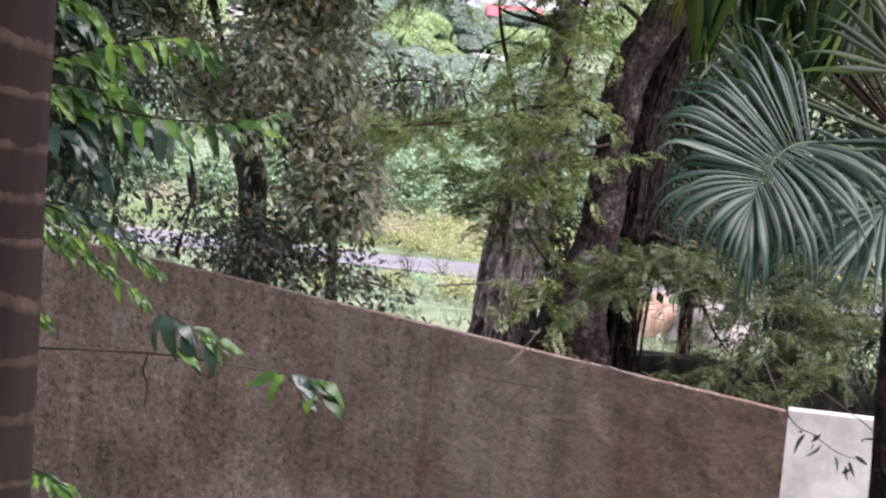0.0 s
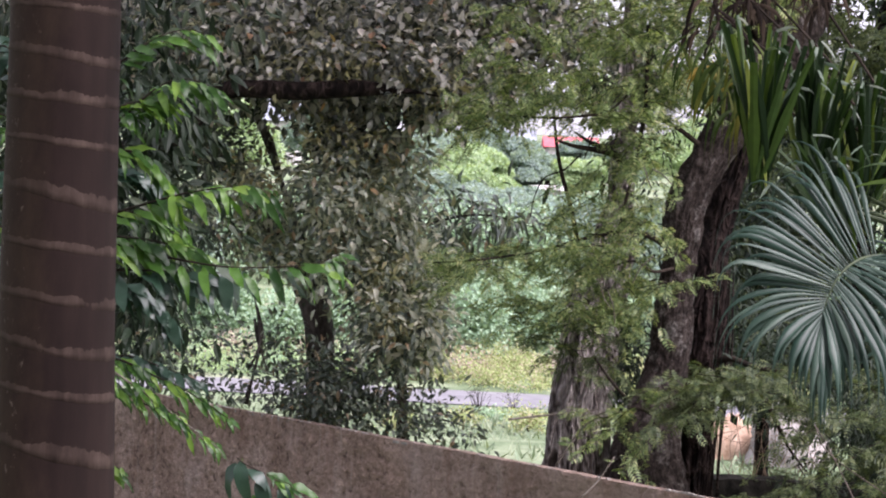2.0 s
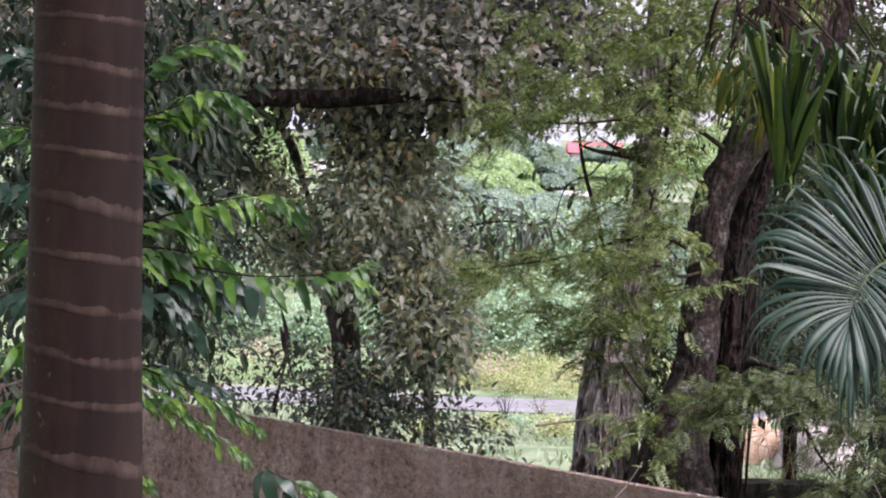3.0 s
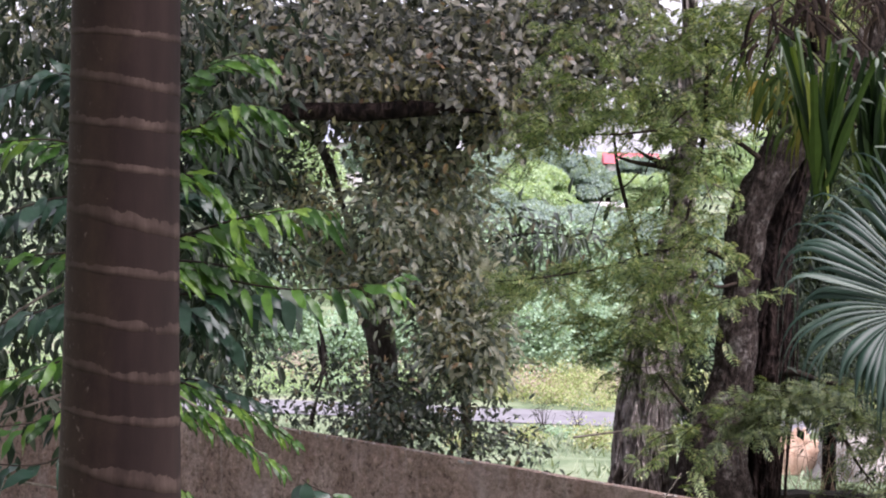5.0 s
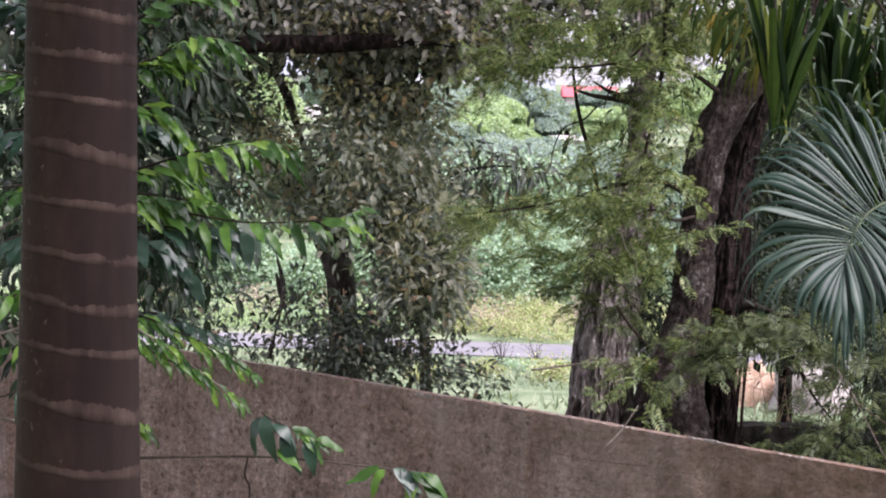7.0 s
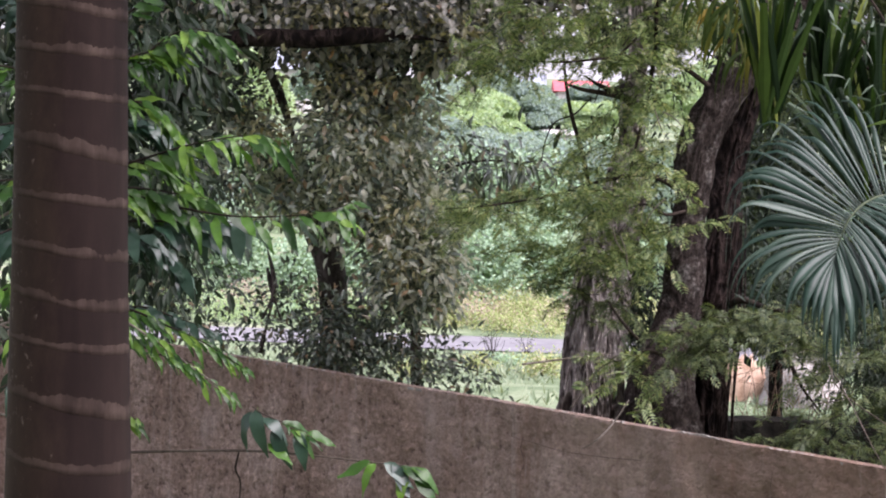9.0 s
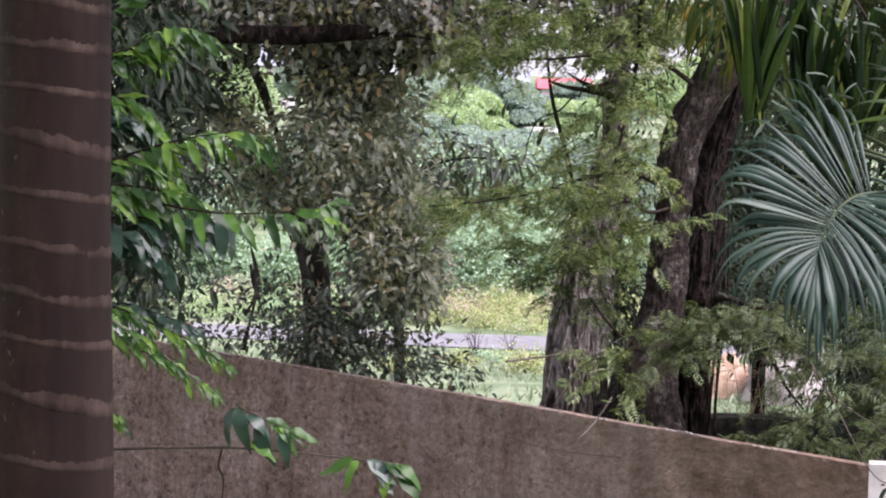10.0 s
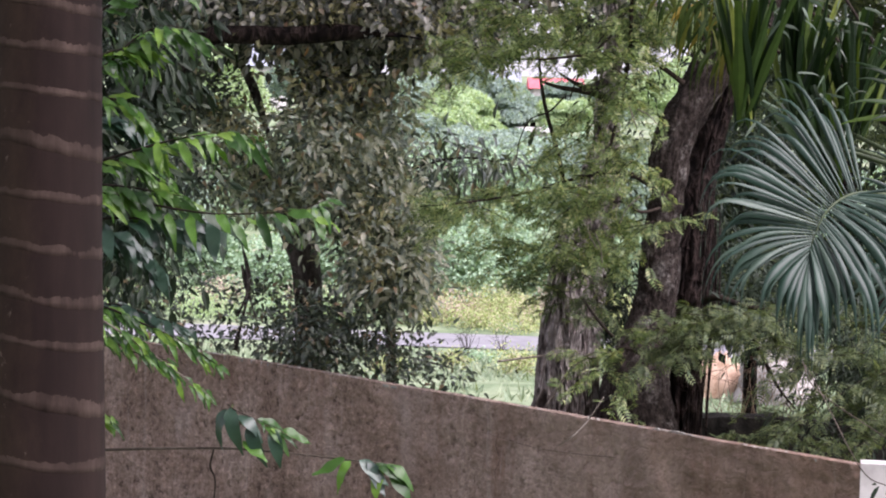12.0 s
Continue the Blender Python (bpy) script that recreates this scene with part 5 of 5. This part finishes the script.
def fan_palm():
    foot = Vector((2.05, 7.3, 2.235))
    foot.z = 0
    crown_at = Vector((1.963, 7.3, 3.469))
    t = thing("fan_palm", foot, "fan palm with grey-green pleated fronds and drooping tips", "palm")
    part("trunk", tube([foot, foot.lerp(crown_at, 0.5) + Vector((0.03, 0, 0)), crown_at], [0.08, 0.06, 0.05], M_BARKDARK, 20, 16, 0.006, 4, 0.01), t)
    arching_frond(t, [(1.69, 7, 3.433), (1.52, 6.9, 3.448), (1.423, 6.85, 3.427), (1.349, 6.8, 3.367), (1.308, 6.78, 3.279), (1.295, 6.78, 3.211)], crown_at)
    upright_frond(t, (1.168, 7.5, 3.708), 42, -17, 18, 0.60, 0.54, 0.042, crown_at)
    upright_frond(t, (1.381, 7.6, 3.68), 40, -14, 28, 0.54, 0.46, 0.042, crown_at)
    upright_frond(t, (1.604, 7.6, 3.663), 30, -20, 30, 0.50, 0.44, 0.042, crown_at)
    upright_frond(t, (1.504, 7.45, 3.415), 32, -42, 12, 0.46, 0.42, 0.042, crown_at)
    for hub, n, ln, a in (((1.095, 7.9, 4.229), 20, 0.33, -6), ((1.022, 7.9, 4.193), 20, 0.30, -16), ((0.964, 8, 4.223), 16, 0.30, -20), ((1.125, 7.8, 4.132), 22, 0.34, 2), ((1.166, 7.8, 4.064), 16, 0.36, 6)):
        hanging_frond(t, hub, n, ln, a, M_STRAP, "hanging frond with narrow yellowing straps", crown_at)
    hanging_frond(t, (1.006, 8, 4.429), 14, 0.30, -12, M_DEAD, "dry brown hanging straps", crown_at)
    hanging_frond(t, (1.147, 8.1, 4.515), 18, 0.26, 0, M_DEAD, "dry brown hanging straps", crown_at)
    hanging_frond(t, (1.232, 8.2, 4.564), 34, 0.27, 0, M_DEAD, "dead brown frond", crown_at)
    hanging_frond(t, (1.465, 8.3, 4.582), 30, 0.30, 5, M_DEAD, "dead brown frond", crown_at)
    fan_frond(t, (1.838, 7, 3.727), (0.2, -0.4, 0.6), (-0.2, -0.8, 0.5), 34, -150, 150, 0.46, 0.034, 0.05, 1.1, M_FANGREEN, crown_at, "dark green fan frond")
    fan_frond(t, (1.966, 7.3, 3.304), (-0.6, -0.2, -0.8), (-0.2, -0.9, 0.4), 34, -110, 110, 0.5, 0.034, 0.08, 0.8, M_FAN, crown_at, "shaded hanging frond", 0.3)
    fan_frond(t, (1.818, 7.6, 4.101), (0, -0.1, -1), (0, -1, 0.1), 18, -40, 40, 0.5, 0.034, 0.05, 0.3, M_FANGREEN, crown_at, "hanging green frond", 0.05, 0.1)


fan_palm()


# ---- small tree, earth bank and gravel beyond the low wall ----
def small_tree(at, mid, top, r):
    b = Vector(at)
    b.z = ground_height(b.x, b.y)
    t = thing("small_tree", b, "slender dark-stemmed tree behind the low wall", "tree", "slender trees")
    part("trunk", tube([b, mid, top], [r, r * 0.8, r * 0.6], M_BARKDARK, 12, 10, 0.004, 3, 0.01), t)
    c = [((top[0], top[1], top[2] + 0.1), (0.8, 0.6, 0.5), 1)]
    part("crown", crown(c, 60, 10, 0.12, LEAF_LOW, 0.10, M_AVODARK, 0.6), t, kind="stuff")


def thicket(at, blobs, n, label):
    b = Vector(at)
    b.z = ground_height(b.x, b.y)
    t = thing("thicket_tree", b, label, "tree")
    part("trunk", tube([b, b + Vector((0.1, 0, 1.6)), b + Vector((0.0, 0, 3.6)), b + Vector((0.2, 0, 5.4))], [0.13, 0.11, 0.08, 0.04], M_BARKDARK, 12, 8, 0.004, 3, 0.01), t)
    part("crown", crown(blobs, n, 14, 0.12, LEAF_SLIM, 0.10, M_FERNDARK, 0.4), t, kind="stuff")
    part("crown", crown(blobs, n, 12, 0.12, LEAF_LOW, 0.09, M_AVODARK, 0.4), t, "inner leaves darkened as shade", kind="stuff")


thicket((3.124, 15, 1.401), [((2.684, 15, 4.096), (0.6, 0.5, 0.9), 2), ((3.403, 15, 3.671), (0.7, 0.5, 1.2), 3), ((2.456, 15, 2.901), (0.3, 0.4, 0.7), 1.3), ((3.089, 15, 2.471), (0.6, 0.4, 0.5), 2), ((4.036, 15, 3.244), (0.6, 0.5, 1.6), 2), ((3.004, 15, 5.108), (1.2, 0.5, 0.5), 2), ((2.205, 13.6, 3.339), (0.28, 0.3, 0.601), 2.5), ((2.016, 13, 2.62), (0.191, 0.3, 0.191), 1)], 640,
        "shaded leafy tree crowding behind the fan palm")

small_tree((2.597, 16, 1.239), (2.596, 16, 1.763), (2.628, 16, 2.571), 0.075)
small_tree((3.164, 14, 1.553), (3.17, 14, 2.012), (3.208, 14, 2.718), 0.11)


def mound(name, at, size, material, label, category):
    """A rounded heap with an uneven skin."""
    v, f, nu, nv = [], [], 40, 12
    for j in range(nv + 1):
        a = 0.5 * math.pi * j / nv
        for i in range(nu):
            b = 2 * math.pi * i / nu
            u = Vector((math.cos(b) * math.cos(a), math.sin(b) * math.cos(a), math.sin(a)))
            k = 1 + 0.30 * noise.noise(u * 2.3 + Vector(at)) + 0.16 * noise.noise(u * 7) + 0.06 * noise.noise(u * 19)
            v.append((at[0] + u.x * size[0] * k, at[1] + u.y * size[1] * k, at[2] - 0.1 + u.z * size[2] * k))
    for j in range(nv):
        for i in range(nu):
            a, b = j * nu + i, j * nu + (i + 1) % nu
            f.append((a, b, b + nu, a + nu))
    o = Vector(at)
    ob = new(name, mesh(name, np.array(v) - np.array(o), f, material, True))
    ob.location = o
    return tagged(ob, label, category)


def on_ground(x, y, dz=0.0):
    return (x, y, ground_height(x, y) + dz)


mound("earth_mound", on_ground(4.22, 29.0), (0.42, 0.4, 0.72), M_CLAY, "heap of orange earth beside the road", "earth")
mound("gravel_mound", on_ground(5.0, 28.4), (0.62, 0.6, 1.0), M_PALE, "pale heap of gravel near the earth heap", "gravel")


# ---- roadside growth and hillside ----
def bush(at, size, material, n, leaf, label, group):
    b = Vector(at)
    t = thing("bush", b, label, "bush", group)
    part("stem", tube([b, b + Vector((0.05, 0, size[2] * 0.5)), b + Vector((0.1, 0, size[2] * 1.1))], [0.05, 0.035, 0.01], M_TWIG, 6, 5), t)
    blobs = [((b.x + R.uniform(-.5, .5) * size[0], b.y + R.uniform(-.4, .4) * size[1], b.z + size[2] * R.uniform(0.45, 0.95)),
              (size[0] * R.uniform(0.4, 0.65), size[1] * 0.5, size[2] * R.uniform(0.4, 0.6)), 1) for _ in range(6)]
    part("crown", crown(blobs, n * 2, 10, leaf * 1.2, LEAF_FAR, leaf * 0.75, material, 0.1), t, kind="stuff")


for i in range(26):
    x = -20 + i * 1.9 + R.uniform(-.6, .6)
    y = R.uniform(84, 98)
    bush(on_ground(x, y), (2.0, 1.5, R.uniform(2.2, 3.4)), R.choice([M_BUSH, M_FARHAZE]), 130, 0.30, "rounded shrub on the lower hillside", "hillside shrubs")
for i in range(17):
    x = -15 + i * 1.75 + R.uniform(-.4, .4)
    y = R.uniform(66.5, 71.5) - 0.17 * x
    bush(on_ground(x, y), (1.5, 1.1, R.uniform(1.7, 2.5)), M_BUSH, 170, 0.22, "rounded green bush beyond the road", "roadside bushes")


def far_tree(at, height, width, material, n, label):
    b = Vector(at)
    t = thing("far_tree", b, label, "tree", "hillside trees")
    part("trunk", tube([b, b + Vector((0.1, 0, height * 0.4)), b + Vector((0.2, 0, height * 0.75))], [0.22, 0.17, 0.08], M_BARKDARK, 8, 5), t)
    for k in range(3):
        a = 2.1 * k + 0.4
        part("limb", tube([b + Vector((0.1, 0, height * 0.38)), b + Vector((math.cos(a) * width * 0.25, math.sin(a) * width * 0.25, height * 0.6)), b + Vector((math.cos(a) * width * 0.4, math.sin(a) * width * 0.4, height * 0.75))],
                          [0.10, 0.07, 0.03], M_BARKDARK, 6, 5), t)
    blobs = [((b.x + R.uniform(-.32, .32) * width, b.y + R.uniform(-.3, .3) * width, b.z + height * R.uniform(0.42, 0.82)),
              (width * R.uniform(0.16, 0.27), width * 0.2, height * R.uniform(0.13, 0.23)), 1) for _ in range(15)]
    m = n * 60
    which = G.integers(0, 15, m)
    u = unit(m)
    u[:, 2] = np.abs(u[:, 2]) * 1.0 - 0.15
    p = np.array([q[0] for q in blobs])[which] + u * np.array([q[1] for q in blobs])[which] * (0.9 + 0.14 * G.random((m, 1)))
    part("crown", scatter(LEAF_FAR, p, G.normal(size=(m, 3)), u + G.normal(size=(m, 3)) * 0.35, 0.15 + 0.1 * G.random(m), material), t, kind="stuff")


def dome_tree(at, top, width, material, label):
    """A broad round-headed tree: many rounded leafy heads piled into a dome."""
    b = Vector(at)
    t = thing("far_tree", b, label, "tree", "hillside trees")
    part("trunk", tube([b, b + Vector((0.1, 0, top * 0.3)), b + Vector((0.15, 0, top * 0.6))], [0.25, 0.2, 0.1], M_BARKDARK, 8, 5), t)
    pos, ups = [], []
    for k in range(34):
        a, e = R.uniform(0, 6.283), math.asin(R.uniform(-0.05, 1))
        u = Vector((math.cos(a) * math.cos(e), math.sin(a) * math.cos(e), math.sin(e)))
        c = b + Vector((0, 0, top * 0.42)) + Vector((u.x * width * 0.4, u.y * width * 0.4, u.z * top * 0.5))
        r = width * R.uniform(0.09, 0.17)
        q = unit(900)
        q[:, 2] = np.abs(q[:, 2]) * 1.2 - 0.35
        pos.append(np.array(c) + q * np.array([r, r, r * 0.8]) * (0.85 + 0.25 * G.random((900, 1))))
        ups.append(q)
    p, u = np.concatenate(pos), np.concatenate(ups)
    part("crown", scatter(LEAF_FAR, p, G.normal(size=p.shape), u + G.normal(size=p.shape) * 0.35, 0.14 + 0.12 * G.random(len(p)), material), t, kind="stuff")


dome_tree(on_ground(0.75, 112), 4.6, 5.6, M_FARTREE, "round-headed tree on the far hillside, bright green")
dome_tree(on_ground(3.3, 118), 4.4, 4.6, M_FARHAZE, "round-headed tree on the far hillside, hazed bluish green")
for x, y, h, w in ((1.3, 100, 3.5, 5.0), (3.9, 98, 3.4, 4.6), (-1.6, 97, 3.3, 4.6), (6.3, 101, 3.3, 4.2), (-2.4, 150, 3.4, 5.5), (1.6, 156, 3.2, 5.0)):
    dome_tree(on_ground(x, y), h, w, M_FARHAZE, "round-headed tree on the far hillside, hazed bluish green")
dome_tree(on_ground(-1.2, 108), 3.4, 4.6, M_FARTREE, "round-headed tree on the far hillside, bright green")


for x, y, h, w, m, n in ((3.8, 100, 3.6, 5.0, M_FARHAZE, 380), (7.5, 118, 3.4, 5, M_FARTREE, 300), (-2.6, 104, 4.2, 6, M_FARHAZE, 360), (6.6, 96, 3.4, 4, M_FARHAZE, 260),
                         (-8, 120, 7, 8, M_FARHAZE, 300), (-14, 112, 7, 8, M_FARTREE, 300), (13, 112, 7, 8, M_FARTREE, 260), (19, 118, 8, 9, M_FARHAZE, 260), (-21, 125, 9, 9, M_FARHAZE, 260),
                         (-4, 190, 4, 7, M_FARHAZE, 260), (2, 200, 4, 6, M_FARHAZE, 260), (16, 195, 8, 9, M_FARTREE, 260), (-16, 185, 8, 9, M_FARTREE, 260), (24, 190, 9, 10, M_FARHAZE, 260)):
    far_tree(on_ground(x, y), h, w, m, n, "leafy tree on the far hillside, bright green" if m is M_FARTREE else "leafy tree on the far hillside, hazed bluish green")


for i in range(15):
    far_tree(on_ground(-4.5 + i * 1.15 + R.uniform(-.4, .4), R.choice((99, 103, 108, 122, 128))), R.uniform(2.8, 4.0), R.uniform(3.4, 4.6), M_FARHAZE if i % 4 else M_FARTREE, 190, "leafy tree on the far hillside, bright green" if i % 4 == 0 else "leafy tree on the far hillside, hazed bluish green")


def grass_band(name, x0, x1, y0, y1, n, hgt, material, label):
    """Tufts of long grass blades, too many to count."""
    c = np.stack([G.uniform(x0, x1, n), G.uniform(y0, y1, n), np.zeros(n)], axis=1)
    c[:, 1] += -0.17 * c[:, 0]
    keep = np.array([noise.noise(Vector((p[0] * 0.5, p[1] * 0.5, 3))) > -0.25 for p in c])
    c = c[keep]
    c[:, 2] = [ground_height(p[0], p[1]) - 0.05 for p in c]
    p = np.repeat(c, 9, axis=0) + G.normal(size=(len(c) * 9, 3)) * np.array([0.15, 0.15, 0])
    d = np.array([0, 0, 1.0]) + G.normal(size=p.shape) * np.array([0.8, 0.8, 0.35])
    u = np.array([0, -1.0, 0.2]) + G.normal(size=p.shape) * 0.4
    h = np.repeat(np.array([0.6 + 0.9 * max(0, 0.5 + noise.noise(Vector((q[0] * 0.7, q[1] * 0.7, 9)))) for q in c]), 9) * hgt * (0.5 + 0.6 * G.random(len(p)))
    v, f, m, s = scatter(leaf_shape(0.16, 0.2, 0.3, 2), p, d, u, h, material)
    ob = new(name, mesh(name, v, f, m))
    return tagged(ob, label, "grass", kind="stuff")


def scrub_band(x0, x1, y0, y1, n, material, label):
    """Low mounds of dry yellowish scrub along the far road edge."""
    blobs = []
    for _ in range(n):
        x, y = R.uniform(x0, x1), R.uniform(y0, y1)
        y -= 0.17 * x
        blobs.append(((x, y, ground_height(x, y) + 0.2), (R.uniform(0.4, 1.3), 0.6, R.choice((0.2, 0.35, 0.6, 1.0)) * R.uniform(0.8, 1.2)), 1))
    v, f, m, sm = crown(blobs, n * 85, 8, 0.15, LEAF_FAR, 0.085, material, -0.5)
    return tagged(new("roadside_scrub", mesh("roadside_scrub", v, f, m)), label, "scrub", kind="stuff")


scrub_band(-1.6, 16, 60.4, 67.5, 62, M_SCRUB, "low yellow-green scrub along the road")
scrub_band(-18, -1.4, 60.4, 67.5, 56, M_FARTREE, "low pale green scrub along the road")
scrub_band(-16, 16, 62.5, 67.5, 34, M_STRAW, "dry pinkish grass heads along the road")
scrub_band(-16, 16, 61.2, 64, 22, M_BUSH, "low green weeds along the road")
for x, y in ((-1.5, 39), (0.3, 36), (1.9, 40), (-0.9, 33), (1.3, 33), (3.6, 35), (0.8, 41), (2.6, 37)):
    bush(on_ground(x, y), (R.uniform(0.3, 0.6), 0.4, R.uniform(0.15, 0.35)), R.choice([M_BUSH, M_SCRUB, M_MEADOW]), 60, 0.075, "low weedy bush on the grass below the garden", "grass bushes")
grass_band("meadow_grass", -9, 12, 26, 53, 2200, 0.22, M_MEADOW, "short green grass below the garden")


def house(at, size, wall, roof, label, rise=1.9):
    b = Vector(at)
    w, d, h = size
    t = thing("house", b, label, "house", "hillside houses")
    part("wall", box(b.x - w / 2, b.y, b.z - 1, b.x + w / 2, b.y + d, b.z + h, wall), t)
    v = [(b.x - w / 2 - .4, b.y - .5, b.z + h), (b.x + w / 2 + .4, b.y - .5, b.z + h), (b.x + w / 2 + .4, b.y + d + .5, b.z + h), (b.x - w / 2 - .4, b.y + d + .5, b.z + h),
         (b.x - w / 2 - .4, b.y + d / 2, b.z + h + rise), (b.x + w / 2 + .4, b.y + d / 2, b.z + h + rise)]
    part("roof", (v, [(0, 1, 5, 4), (2, 3, 4, 5), (0, 4, 3), (1, 2, 5), (3, 2, 1, 0)], roof, False), t)
    for k in (-0.28, 0.05, 0.32):
        wi = part("window", box(b.x + k * w - .55, b.y - .06, b.z + h * 0.4, b.x + k * w + .55, b.y - .004, b.z + h * 0.8, M_WHITE), t)
        part("pane", box(b.x + k * w - .45, b.y - .09, b.z + h * 0.4 + .1, b.x + k * w + .45, b.y - .064, b.z + h * 0.8 - .1, M_PANE), wi)


house(on_ground(9.8, 170, -2.0), (4.2, 7, 3.0), M_WHITE, M_ROOF, "white house with a red roof on the hill", 1.05)
house(on_ground(4.6, 178, -2.2), (4, 7, 2.6), M_WHITE, M_GREYROOF, "white house with a blue-grey roof on the hill")
house(on_ground(-14.3, 150, 0), (3.2, 6, 3.4), M_WHITE, M_GREYROOF, "tall white house on the hill")
house(on_ground(1.96, 94.5, 0), (2.0, 3, 1.9), M_WHITE, M_GREYROOF, "small white shed with a pale roof below the hill", 0.5)
house(on_ground(5.3, 115, 0), (1.5, 3, 1.75), M_WHITE, M_WHITE, "small white shed between trees on the hill", 0.3)


# ---- dry brush and bare shrubs ----
def bare_shrub(name, at, height, spread, n, material, label, r=0.006):
    b = Vector(at)
    t = thing(name, b, label, "shrub", "bare shrubs")
    for _ in range(n):
        a, k = R.uniform(0, 6.28), R.uniform(0.5, 1)
        d = Vector((math.cos(a) * spread * R.uniform(0.2, 1), math.sin(a) * spread * 0.5, height * k))
        mid = b + d * 0.5 + Vector((R.uniform(-.15, .15) * spread, 0, R.uniform(-.1, .15) * height))
        bow = b + d + Vector((R.choice((-1, 1)) * R.uniform(.2, .7) * spread, 0, R.uniform(-0.3, 0.1) * height))
        part("stalk", tube([b + Vector((R.uniform(-.1, .1) * spread, 0, 0)), mid, b + d, bow], [r, r * 0.7, r * 0.5, r * 0.25], material, 5, 5), t)


M_DRY = bark_mat("dry_stalk", (0.10, 0.07, 0.045), (0.19, 0.135, 0.09), (0.30, 0.23, 0.17), 20)
bare_shrub("dry_shrub", on_ground(2.02, 13.6), 2.0, 0.8, 46, M_DRY, "tangle of dry brown stalks behind the low wall", 0.0045)
bare_shrub("dry_shrub", on_ground(2.55, 14.2), 1.9, 0.7, 26, M_DRY, "tangle of dry brown stalks behind the low wall", 0.0045)
bare_shrub("dry_shrub", on_ground(0.75, 54.2), 0.8, 0.5, 16, M_TWIG, "small leafless shrub at the road edge", 0.009)
bare_shrub("dry_shrub", on_ground(1.75, 54.6), 0.6, 0.4, 12, M_TWIG, "small leafless shrub at the road edge", 0.008)


# a dry twig fallen against the wall
def fallen_twig():
    a = Vector((0.746, 9.6, 2.209))
    t = thing("dry_twig", a, "thin dry twig leaning over the wall top", "twig")
    part("stem", tube([a + Vector((0.08, 0.02, 0.12)), a, (0.66, 9.55, 2.129), (0.593, 9.6, 2.077)], [0.003, 0.004, 0.003, 0.0015], M_TWIGPALE, 6, 6), t)


fallen_twig()
